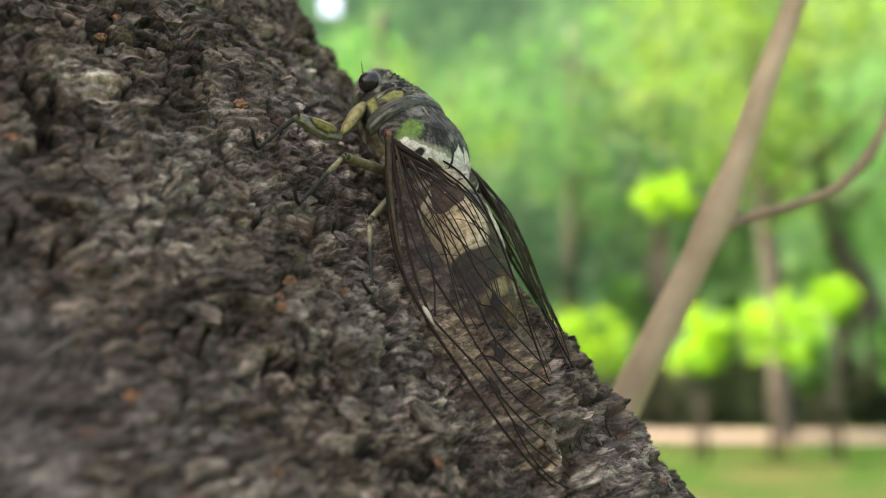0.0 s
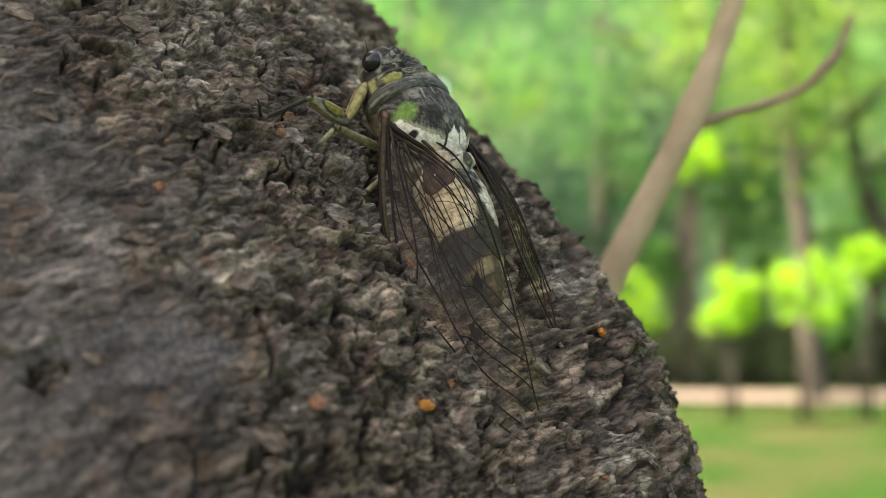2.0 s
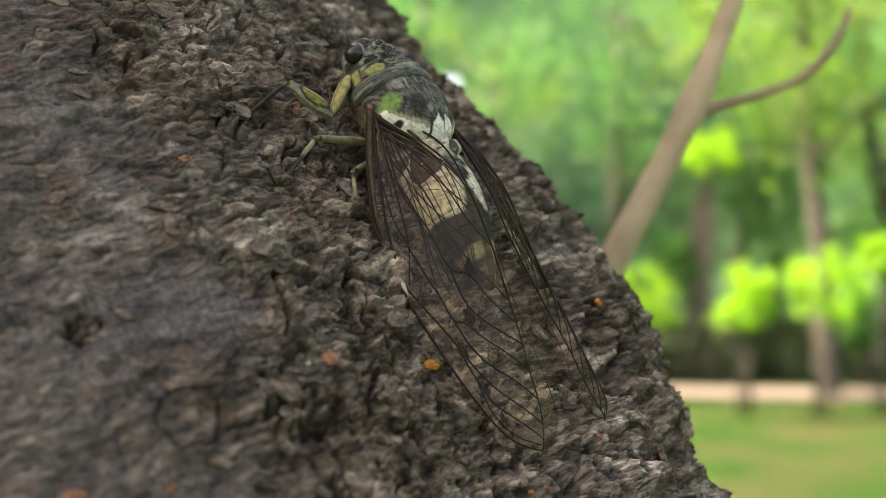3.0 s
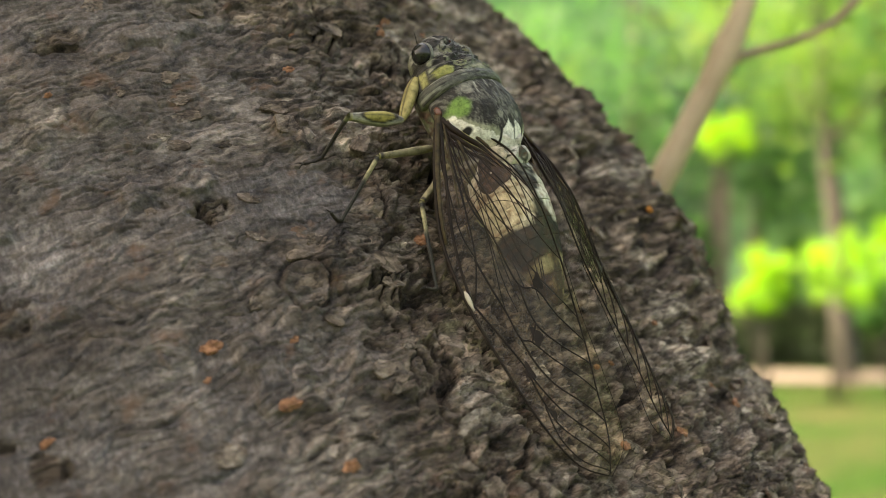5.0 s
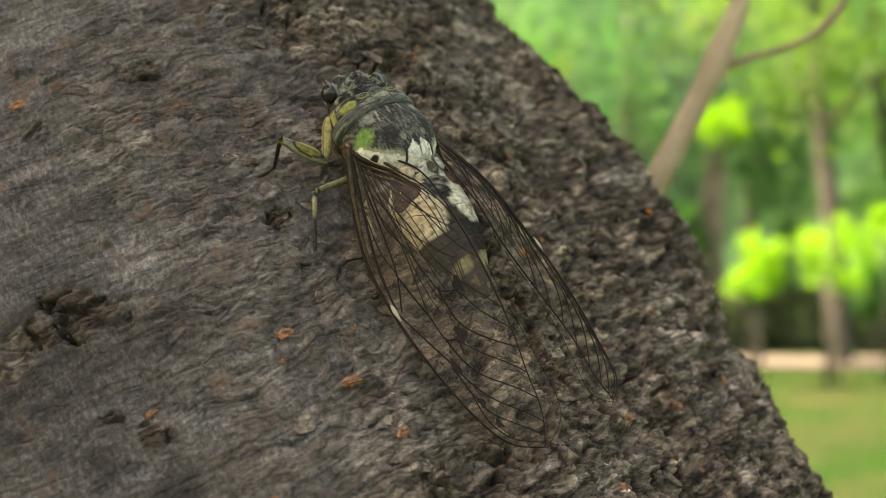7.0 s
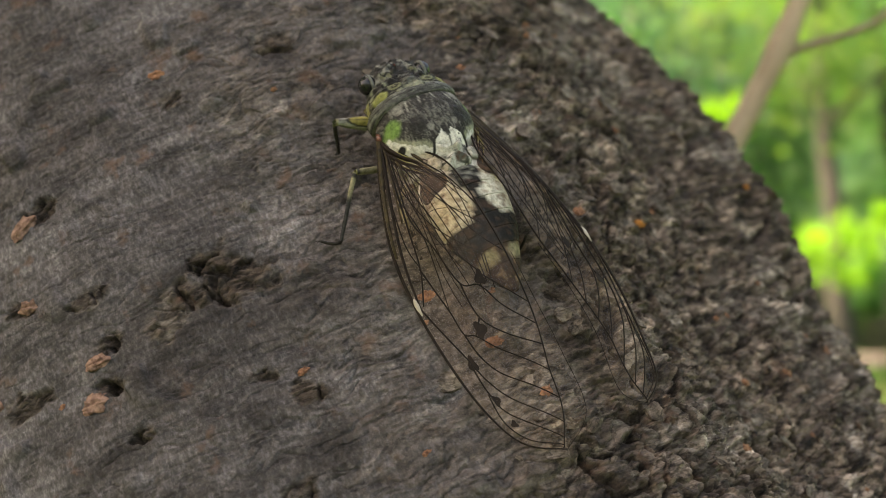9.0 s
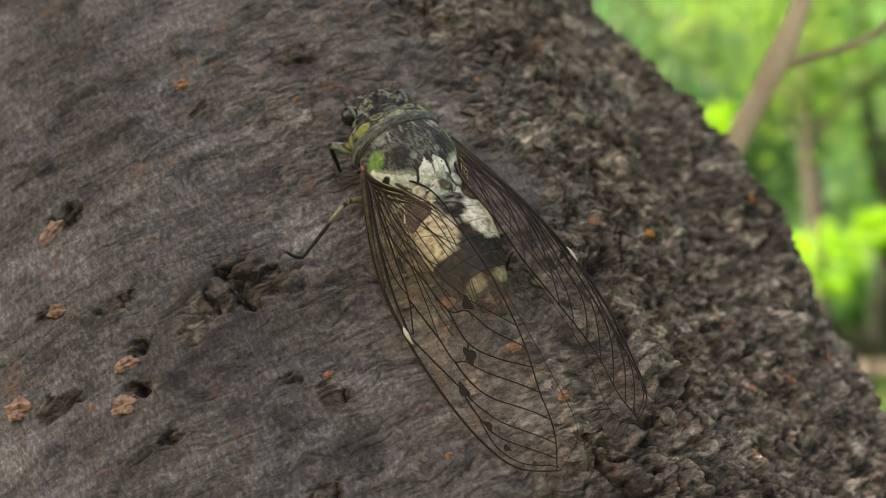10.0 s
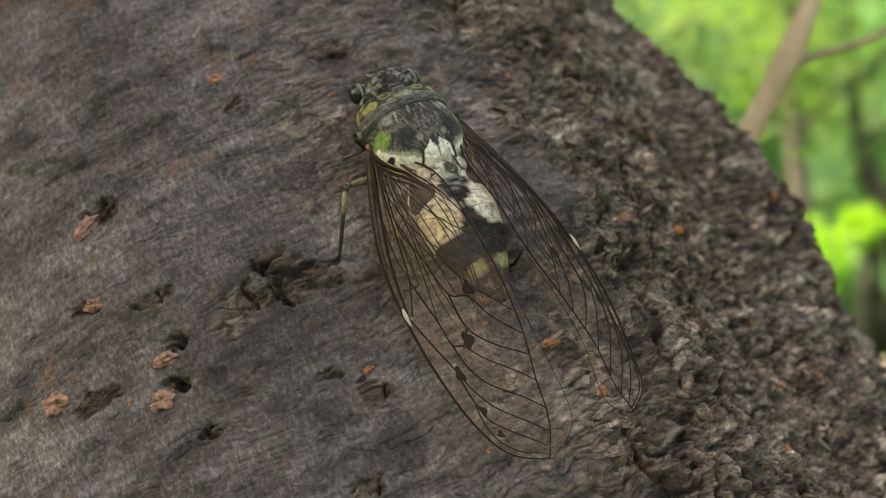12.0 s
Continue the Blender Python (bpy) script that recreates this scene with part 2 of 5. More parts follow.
def tube(pts, radii, sides=7):
    return add_tube(bmesh.new(), pts, radii, sides)


def grid_mesh(name, co, closed_v=False, colours=None):
    """A mesh from an n by m grid of places."""
    n, m = co.shape[:2]
    i, j = np.meshgrid(np.arange(n - 1), np.arange(m if closed_v else m - 1), indexing="ij")
    k = (j + 1) % m
    quads = np.stack([i * m + j, i * m + k, (i + 1) * m + k, (i + 1) * m + j], -1).reshape(-1, 4)
    me = bpy.data.meshes.new(name)
    me.vertices.add(n * m)
    me.vertices.foreach_set("co", co.reshape(-1).astype(np.float32))
    me.loops.add(quads.size)
    me.loops.foreach_set("vertex_index", quads.reshape(-1).astype(np.int32))
    me.polygons.add(len(quads))
    me.polygons.foreach_set("loop_start", np.arange(0, quads.size, 4, dtype=np.int32))
    me.update(calc_edges=True)
    if colours is not None:
        paint(me, colours.reshape(-1, 3))
    return me


def paint(me, rgb):
    layer = me.color_attributes.new("marking", "FLOAT_COLOR", "POINT")
    layer.data.foreach_set("color", np.hstack([rgb, np.ones((len(rgb), 1))]).astype(np.float32).reshape(-1))


def hashed(ix, iy, seed):
    h = (ix.astype(np.int64) * 374761393 + iy.astype(np.int64) * 668265263 + seed * 974634777) & 0xFFFFFFFF
    h = ((h ^ (h >> 13)) * 1274126177) & 0xFFFFFFFF
    return ((h ^ (h >> 16)) & 0xFFFFFF) / float(0xFFFFFF)


def value_noise(x, y, seed):
    ix, iy = np.floor(x), np.floor(y)
    fx, fy = x - ix, y - iy
    fx, fy = fx * fx * (3 - 2 * fx), fy * fy * (3 - 2 * fy)
    a, b = hashed(ix, iy, seed), hashed(ix + 1, iy, seed)
    c, e = hashed(ix, iy + 1, seed), hashed(ix + 1, iy + 1, seed)
    return (a + (b - a) * fx) * (1 - fy) + (c + (e - c) * fx) * fy - 0.5


def fbm(x, y, seed, octaves=5, gain=0.5):
    out, amp = 0.0, 1.0
    for o in range(octaves):
        out = out + amp * value_noise(x * 2 ** o, y * 2 ** o, seed + 17 * o)
        amp *= gain
    return out


def chips(x, y, seed, slope):
    """Broken plates: every cell has its own height, tilt and tone. Returns height, the distance to the cell's rim and the tone."""
    ix, iy = np.floor(x), np.floor(y)
    best = np.full(x.shape, 9.0)
    second = np.full(x.shape, 9.0)
    height, tone = np.zeros(x.shape), np.zeros(x.shape)
    for dx in (-1, 0, 1):
        for dy in (-1, 0, 1):
            cx, cy = ix + dx, iy + dy
            ox = cx + 0.1 + 0.8 * hashed(cx, cy, seed) - x
            oy = cy + 0.1 + 0.8 * hashed(cx, cy, seed + 1) - y
            dist = np.hypot(ox, oy)
            h = hashed(cx, cy, seed + 2) - 0.5 + slope * (ox * (hashed(cx, cy, seed + 3) - 0.5) + oy * (hashed(cx, cy, seed + 4) - 0.2))
            near = dist < best
            second = np.where(near, best, np.minimum(second, dist))
            height = np.where(near, h, height)
            tone = np.where(near, hashed(cx, cy, seed + 5), tone)
            best = np.where(near, dist, best)
    return height, second - best, tone


# ---- the leaning trunk ----
AXIS = Vector((-0.41829, 0.44168, 0.79370))
FACING = Vector((-0.20592, -0.89718, 0.39073))
LEFT = FACING.cross(AXIS)
FOOT = Vector((-0.10191, 0.21207, EYE))
RADIUS = 0.0966
TRUNK = Matrix.Translation(FOOT) @ Matrix((FACING, LEFT, AXIS)).transposed().to_4x4()
FLANK = [(-2.2, 0.03), (-0.9, 0.012), (-0.25, 0.008), (-0.153, 0.0095), (-0.126, 0.0095), (-0.112, 0.012), (-0.1, 0.014), (-0.086, 0.0128), (-0.07, 0.0095), (-0.055, 0.0065), (-0.04, 0.003), (-0.01, -0.001), (0.03, -0.003), (0.5, -0.008), (2.0, -0.03)]


def ease(x, a, b):
    t = np.clip((x - a) / (b - a), 0, 1)
    return t * t * (3 - 2 * t)


def trunk_form(s, phi):
    """Large form: radius at s metres up the axis and phi degrees round it."""
    flank = np.interp(s, [a for a, _ in FLANK], [b for _, b in FLANK])
    side = ease(-phi, 64, 84) * (1 - ease(-phi, 150, 200))
    r = RADIUS + np.where(s < -0.3, -0.012 * (s + 0.3), 0) + np.where(s > 0.1, -0.02 * (s - 0.1), 0) + 0.25 * np.exp(-(s + 1.75) / 0.2) * (s < 0) * 0.4
    r = r - 0.0022 * ease(-s, 0.112, 0.128) * ease(-phi, 2, 14) * (1 - ease(-phi, 58, 68)) - 0.0006
    r = r + flank * side - 0.003 * np.exp(-((phi + 58) / 11) ** 2) * ease(-s, 0.085, 0.12)
    return r


SCARS = [(-107.5, -10.5, 7.5), (-109.3, -5.5, 6.5), (-101.6, 1.7, 3.0), (-123.9, -9.6, 2.6), (-128.7, -12.8, 3.4), (-82.6, 4.2, 3.0), (-111.5, 10.0, 3.6),
         (-109.8, 1.2, 2.6), (-116.0, 2.4, 2.4), (-124.7, 1.3, 2.0), (-74.5, -11.4, 2.2), (-113.3, -42.4, 7.0), (-124.7, -38.5, 5.0), (-103.0, -29.0, 3.5), (-141.5, -8.8, 3.0), (-97.0, 8.6, 2.4), (-70.0, -22.0, 4.0)]


def bark_relief(s, phi):
    """Fine form: scales, cracks, cross grain, scars and bumps. Returns the height in metres and, as a colour, how flaky
    the place is and the tone of its scale and plate, with fissure shade painted in.
    """
    a = phi * math.pi / 180 * RADIUS
    x, y = a * 1000, s * 1000
    wx, wy = 2.2 * fbm(x / 5, y / 5, 3, 3), 2.2 * fbm(x / 5, y / 5, 8, 3)
    rough = 1 - ease(phi + 24 * fbm(x / 26, y / 26, 40, 4), -42, -18) * (0.7 + 0.3 * ease(phi, -22, -8))
    # a bare, worn patch
    rr = np.hypot(x + 35 * math.pi / 180 * RADIUS * 1000, (y + 104) * 1.5) / 9.5
    rough = rough * (0.25 + 0.75 * ease(rr + 0.5 * fbm(x / 4, y / 4, 98, 3), 0.75, 1.1))
    scar, ragged = 0.0, 0.9 * fbm(x / 2.6, y / 2.6, 97, 4)
    for ps, pa, size in SCARS:
        rr = np.hypot(x - pa * math.pi / 180 * RADIUS * 1000, (y - ps) * 1.35) / size
        scar = np.maximum(scar, 1 - ease(rr + ragged, 0.55, 1.05))
    rough = np.clip(np.maximum(rough, 0.9 * scar), 0, 1)
    h = 1.6 * fbm(x / 34, y / 26, 5, 3) + 0.9 * fbm(x / 11, y / 8, 11, 4) * (0.4 + 0.6 * rough)
    big, rim, slab = chips((x + 1.5 * wx) / 10.0, (y + 1.5 * wy) / 7.0, 21, 0.9)
    h = h + rough * (1 - 0.75 * scar) * (0.7 * big - 0.6 * np.exp(-(rim / 0.07) ** 2))
    mid, rim2, plate = chips((x + 1.4 * wx) / 6.0, (y + 0.25 * x + 1.2 * wy) / 2.4, 31, 1.6)
    h = h + (0.06 + 0.55 * rough) * mid - 0.3 * rough * np.exp(-(rim2 / 0.07) ** 2)
    # thin overlapping scales, drawn out round the trunk, each lifted along its lower edge
    small, rim3, tone = chips((x + 1.1 * wx) / 2.9, (y + 0.25 * x + 0.9 * wy) / 0.95, 51, 2.2)
    h = h + (0.07 + 0.3 * rough) * small - 0.22 * rough * np.exp(-(rim3 / 0.06) ** 2)
    h = h + 0.12 * fbm(x / 5.0, (y + 0.5 * wy) / 1.0, 61, 4, 0.6) * (1.1 - 0.6 * rough) + 0.22 * fbm(x / 0.8, y / 1.0, 71, 4, 0.6)
    # long splits of the skin round the trunk
    split = fbm(x / 16, (y + wy) / 2.2, 66, 3)
    h = h - 0.8 * ease(np.abs(split), 0.05, 0.0) * (0.35 + 0.65 * rough)
    fissure = fbm((x + 2.5 * wx) / 7.0, (y + 0.4 * x + 2.5 * wy) / 20.0, 68, 3, 0.5)
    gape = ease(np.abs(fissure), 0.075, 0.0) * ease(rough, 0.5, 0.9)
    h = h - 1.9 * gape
    # fissures are painted dark in both tones, for shade the flat light lacks
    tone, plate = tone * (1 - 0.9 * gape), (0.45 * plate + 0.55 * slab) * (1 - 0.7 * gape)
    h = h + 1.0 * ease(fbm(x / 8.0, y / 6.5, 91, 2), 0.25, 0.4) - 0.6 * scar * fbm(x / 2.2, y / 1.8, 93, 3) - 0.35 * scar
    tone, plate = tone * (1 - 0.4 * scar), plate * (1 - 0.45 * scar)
    h = h + 2.4 * ease(-phi, 68, 80) * fbm(x / 4.5, y / 4.0, 95, 3)
    # one round loose plate with a gap round it
    rr = np.hypot(x + 33.8 * math.pi / 180 * RADIUS * 1000, (y + 116.2) * 1.05) / 3.3 + 0.32 * fbm(x / 2.4, y / 2.4, 99, 4)
    h = np.where(rr < 1.25, h * ease(rr, 0.5, 1.25) + 0.6 * (1 - ease(rr, 0.85, 1.0)) + 0.5 * fbm(x / 1.6, y / 0.8, 94, 3) * (1 - ease(rr, 0.8, 1.2)) - 0.8 * np.exp(-((rr - 1.04) / 0.07) ** 2), h)
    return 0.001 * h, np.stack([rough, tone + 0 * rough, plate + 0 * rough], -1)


def on_trunk(s, phi, lift=0.0):
    """A place on the bark, in the trunk's space, and the way out of it."""
    k = radians(phi)
    r = float(trunk_form(np.array(s), np.array(phi))) + float(bark_relief(np.array([s]), np.array([phi]))[0][0]) + lift
    return Vector((r * math.cos(k), r * math.sin(k), s)), Vector((math.cos(k), math.sin(k), 0))


def trunk_mesh():
    s = np.concatenate([np.linspace(-1.72, -0.25, 34)[:-1], np.linspace(-0.25, -0.176, 60)[:-1], np.linspace(-0.176, 0.02, 1240), np.linspace(0.02, 0.2, 60)[1:], np.linspace(0.2, 1.7, 30)[1:]])
    phi = np.concatenate([np.linspace(-104, 28, 980), np.linspace(28, 256, 70)[1:-1]])
    S, F = np.meshgrid(s, phi, indexing="ij")
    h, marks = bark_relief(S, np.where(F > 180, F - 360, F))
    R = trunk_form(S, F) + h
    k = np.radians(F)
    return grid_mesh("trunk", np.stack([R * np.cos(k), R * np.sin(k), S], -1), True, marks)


OPENINGS = [  # gaps between the crowns through which the sky shows: two ends and the radius
    ((-0.5, 13, 3.58), (-0.89, 23, 5.33), 0.22), ((-1.2, 13, 4.93), (-2.13, 23, 7.73), 0.24)]


def in_opening(c):
    inside = np.zeros(len(c), bool)
    for a, b, r in OPENINGS:
        a, b = np.array(a), np.array(b)
        k = np.clip((c - a) @ (b - a) / np.dot(b - a, b - a), 0, 1)
        inside |= np.linalg.norm(c - a - k[:, None] * (b - a), axis=1) < r
    return inside


def leaf_cloud(count, spread, size, rng, bend=0.3, clumps=1, clump_r=1.0, at=None):
    """Many small folded leaves gathered in clumps inside an ellipsoid."""
    hubs = []
    while len(hubs) < clumps:
        v = rng.uniform(-1, 1, 3)
        if np.dot(v, v) < 1:
            hubs.append(v * spread)
    hubs = np.array(hubs)
    c = hubs[rng.integers(0, clumps, count)] + rng.normal(0, 0.45, (count, 3)) * clump_r
    if at is not None:
        c = c[~in_opening(c + np.array(at))]
        count = len(c)
    n = rng.normal(0, 1, (count, 3)) + np.array([0, 0, 0.5])
    n /= np.linalg.norm(n, axis=1)[:, None]
    a = np.cross(n, rng.normal(0, 1, (count, 3)))
    a /= np.linalg.norm(a, axis=1)[:, None]
    b = np.cross(n, a)
    L = size * rng.uniform(0.6, 1.3, (count, 1))
    w = 0.32 * L
    v = np.stack([c - a * L * 0.5, c + b * w - n * bend * w, c + a * L * 0.55 - n * bend * L * 0.3, c - b * w - n * bend * w, c - a * L * 0.05], 1)
    base = np.arange(count)[:, None] * 5
    f = np.concatenate([base + np.array([0, 1, 4]), base + np.array([1, 2, 4]), base + np.array([2, 3, 4]), base + np.array([3, 0, 4])])
    me = bpy.data.meshes.new("leaves")
    me.from_pydata(v.reshape(-1, 3).tolist(), [], f.tolist())
    return me


def lean_tree():
    rng = np.random.default_rng(5)
    tree = tagged(new("cherry_tree"), "leaning tree with dark grey flaking bark and rusty lenticels", "tree")
    tree.matrix_world = TRUNK
    part("trunk", trunk_mesh(), BARK, tree)
    # limbs out of view, added to carry the shading crown
    for k, (turn, rise, length) in enumerate(((20, 0.9, 1.3), (150, 1.1, 1.2), (270, 0.9, 1.4), (80, 1.6, 1.1))):
        c, z = math.cos(radians(turn)), math.sin(radians(turn))
        p = [Vector((c * q * length, z * q * length, 1.5 + rise * q * (1 - 0.3 * q))) for q in (0, 0.25, 0.5, 0.75, 1)]
        part("limb", tube(p, [0.06, 0.045, 0.035, 0.022, 0.01], 9), BARK, tree)
    # unseen crown, added on the line to the sun to shade the trunk
    me = leaf_cloud(11000, np.array([0.95, 0.95, 0.6]), 0.12, rng, 0.3, 120, 0.26)
    crown = part("crown", me, LEAF, tree, "dense green leaves out of view, added to shade the trunk", False)
    crown.location = TRUNK.inverted() @ (Vector((0.0, 0.1, 1.22)) + SUN_DIR * 2.35)
    tagged(crown, kind="stuff")
    return tree


def flake_mesh(rng):
    """One thin ragged bark chip, curled up along one edge."""
    bm = bmesh.new()
    n = 15
    w, h = rng.uniform(0.0012, 0.003), rng.uniform(0.0008, 0.0017)
    seed = Vector((rng.uniform(0, 90), 0, 0))
    rim = []
    for a in (2 * math.pi * k / n for k in range(n)):
        q = 1 + 0.45 * noise.noise(seed + Vector((math.cos(a), math.sin(a), 0)) * 1.1) + rng.uniform(-0.07, 0.07)
        rim.append((w * q * math.cos(a), h * q * math.sin(a)))
    curl, bow = rng.uniform(0.0, 0.3), rng.uniform(0.0, 0.1)
    lift = lambda x, y: curl * max(y, -0.3 * h) + bow * abs(x) * 0.6
    inner = [bm.verts.new((0.00012 + lift(x * 0.6, y * 0.6) + rng.uniform(-1, 1) * 0.00012, x * 0.6, y * 0.6)) for x, y in rim]
    top = [bm.verts.new((0.00004 + lift(x, y), x, y)) for x, y in rim]
    low = [bm.verts.new((-0.0005 + 0.5 * lift(x, y), x * 0.97, y * 0.97)) for x, y in rim]
    mid = bm.verts.new((0.00016, 0, 0))
    for k in range(n):
        e = (k + 1) % n
        bm.faces.new((inner[k], inner[e], mid))
        bm.faces.new((top[k], top[e], inner[e], inner[k]))
        bm.faces.new((low[k], low[e], top[e], top[k]))
    bm.normal_update()
    me = bpy.data.meshes.new("bark_flake")
    bm.to_mesh(me)
    bm.free()
    me.materials.append(FLAKE)
    return me


def place_on_bark(ob, tree, s, phi, turn, lift=0.0, scale=1.0):
    p, out = on_trunk(s, phi, lift)
    ob.parent = tree
    up = Vector((0, 0, 1))
    m = Matrix((out, up.cross(out), up)).transposed().to_4x4()
    ob.matrix_basis = Matrix.Translation(p) @ m @ pose(0, 0, 0, turn) @ Matrix.Scale(scale, 4)


def lenticel_mesh(rng, wide):
    """A corky lump: a split, rough little mound."""
    bm = bmesh.new()
    bmesh.ops.create_icosphere(bm, subdivisions=3, radius=1.0)
    for v in bm.verts:
        q = v.co.copy()
        f = 0.8 + 0.4 * noise.noise(q * 1.5 + Vector((wide * 31, 0, 0))) + 0.25 * noise.noise(q * 4.7) + 0.14 * noise.noise(q * 9.1)
        groove = 0.25 * math.exp(-(q.z / 0.16) ** 2)
        v.co = Vector((q.x * (0.55 - groove) * f * 0.0011, q.y * wide * f * 0.0013, q.z * f * 0.0009))
    me = bpy.data.meshes.new("lenticel")
    bm.normal_update()
    bm.to_mesh(me)
    bm.free()
    return me


LENTICELS = [  # up the axis in mm, degrees round it, size
    (-66.1, -54.2, 1.2), (-80.6, -39.8, 0.8), (-90.5, -46.5, 0.8), (-111.2, -56.0, 1.1), (-102.4, -76.7, 1.1), (-121.1, -25.6, 1.2),
    (-123.3, -31.2, 0.7), (-131.3, -29.2, 1.1), (-140.7, -31.7, 1.2), (-142.1, -67.4, 1.2), (-143.2, -59.2, 0.9), (-119.5, -80.6, 1.1),
    (-69.5, -52.0, 0.9), (-46.1, -38.4, 0.9), (-83.0, -60.7, 1.0), (-84.2, 5.9, 1.5), (-97.4, 7.4, 1.4), (-108.6, 14.0, 1.9),
    (-116.9, 4.3, 1.6), (-111.5, 2.9, 1.2), (-107.9, -60.0, 0.9), (-138.6, -75.7, 1.2), (-154.8, -52.5, 1.1), (-36.2, -57.5, 1.0),
    (-24.9, -51.5, 0.9), (-27.7, -47.4, 0.8), (-111.4, -45.2, 1.1), (-118.0, -84.0, 1.1), (-71.2, -51.6, 1.0), (-68.6, -10.7, 1.2),
]


def bark_pieces(tree):
    rng = random.Random(11)
    kinds = [lenticel_mesh(rng, w) for w in (0.8, 0.95, 1.1, 1.25)]
    bright = {3, 4, 11, 24}
    for k, (s, phi, size) in enumerate(LENTICELS):
        me = kinds[k % 4]
        if k in bright or phi > -5:
            me = me.copy()
            me.materials.clear()
        if not me.materials:
            me.materials.append(LENTICEL_BRIGHT if k in bright else LENTICEL_PALE if phi > -5 else LENTICEL)
        place_on_bark(new("lenticel", me), tree, s / 1000, phi, rng.uniform(-25, 25), 0.0001, size * (0.9 if k in bright else 1.2 if phi > -5 else 0.95))
    for k in range(26):
        place_on_bark(new("lenticel", kinds[k % 4]), tree, rng.uniform(-0.165, 0.0), rng.uniform(-92, 20), rng.uniform(-25, 25), 0, rng.uniform(0.35, 0.75))
    shapes = [flake_mesh(rng) for _ in range(16)]
    for k in range(300):
        phi = -92 + 68 * rng.random() ** 0.9
        place_on_bark(new("bark_flake", shapes[k % 16]), tree, rng.uniform(-0.165, -0.015), phi, rng.uniform(-50, 50) + (180 if rng.random() < 0.3 else 0), 0.0, rng.uniform(0.4, 1.1))


# ---- the cicada; millimetres in its own space: x to the head, y to its left, z away from the bark ----
MM = 0.001
BLACK, GREY, DUSK = np.array((0.02, 0.018, 0.015)), np.array((0.155, 0.147, 0.118)), np.array((0.06, 0.06, 0.047))
GREEN, LIME, WHITE = np.array((0.1, 0.165, 0.04)), np.array((0.215, 0.19, 0.06)), np.array((0.5, 0.47, 0.385))
BROWN, TAN, OLIVE = np.array((0.06, 0.034, 0.021)), np.array((0.21, 0.135, 0.07)), np.array((0.115, 0.115, 0.062))
BONE = np.array((0.27, 0.235, 0.13))


def blend(col, other, mask):
    return col * (1 - mask[..., None]) + other * mask[..., None]


def spot(p, x, y, rx, ry, soft=0.35):
    d = np.hypot((p[..., 0] - x) / rx, (p[..., 1] - y) / ry)
    d = d + 0.28 * fbm(p[..., 0] * 1.2 + 7, p[..., 1] * 1.2 + 3, 7, 3)
    return 1 - ease(d, 1 - soft, 1 + soft)


def loft(sections, around=56, along=40, relief=None):
    """A body lofted through sections (x, middle z, half width, height up, height down)."""
    u = np.linspace(0, 1, along)
    sec = spline(sections, u)
    a = np.linspace(0, 2 * math.pi, around, endpoint=False)
    c, z = np.cos(a), np.sin(a)
    co = np.zeros((along, around, 3))
    co[..., 0] = sec[:, 0:1]
    co[..., 1] = sec[:, 2:3] * np.sign(c) * np.abs(c) ** 0.85
    co[..., 2] = sec[:, 1:2] + np.where(z > 0, sec[:, 3:4], sec[:, 4:5]) * np.sign(z) * np.abs(z) ** 0.9
    if relief is not None:
        co[..., 2] += np.where(z > 0, relief(co), 0)
    return co


def lofted(name, co, colour, mat, parent, label="", cap=True):
    me = grid_mesh(name, co * MM, True, colour(co))
    if cap:
        bm = bmesh.new()
        bm.from_mesh(me)
        bmesh.ops.holes_fill(bm, edges=[e for e in bm.edges if e.is_boundary], sides=0)
        bm.to_mesh(me)
        bm.free()
    return part(name, me, mat, parent, label)


def seams(p, scale, seed, thin=0.02, soft=0.07):
    """Winding black lines between the sculptured islands."""
    return 1 - ease(np.abs(fbm(p[..., 0] * scale, np.abs(p[..., 1]) * scale, seed, 3)), thin, soft)


def head_colour(p):
    n = fbm(p[..., 0] * 1.0, np.abs(p[..., 1]) * 1.0, 4, 4, 0.5)
    col = blend(np.broadcast_to(BLACK * 1.4, p.shape).copy(), GREY * 1.25, ease(n, -0.05, 0.18))
    q = np.stack([p[..., 0], np.abs(p[..., 1]), p[..., 2]], -1)
    col = blend(col, OLIVE * 1.1, spot(q, 10.2, 2.4, 0.9, 1.0, 0.3) * 0.7)
    col = blend(col, BLACK * 0.9, seams(p, 0.4, 15, 0.045, 0.08))
    col = blend(col, BLACK, spot(q, 11.4, 0.2, 0.7, 1.2, 0.3) * 0.8)
    return blend(col, OLIVE * 0.8, ease(-p[..., 2], -6.0, -4.8))


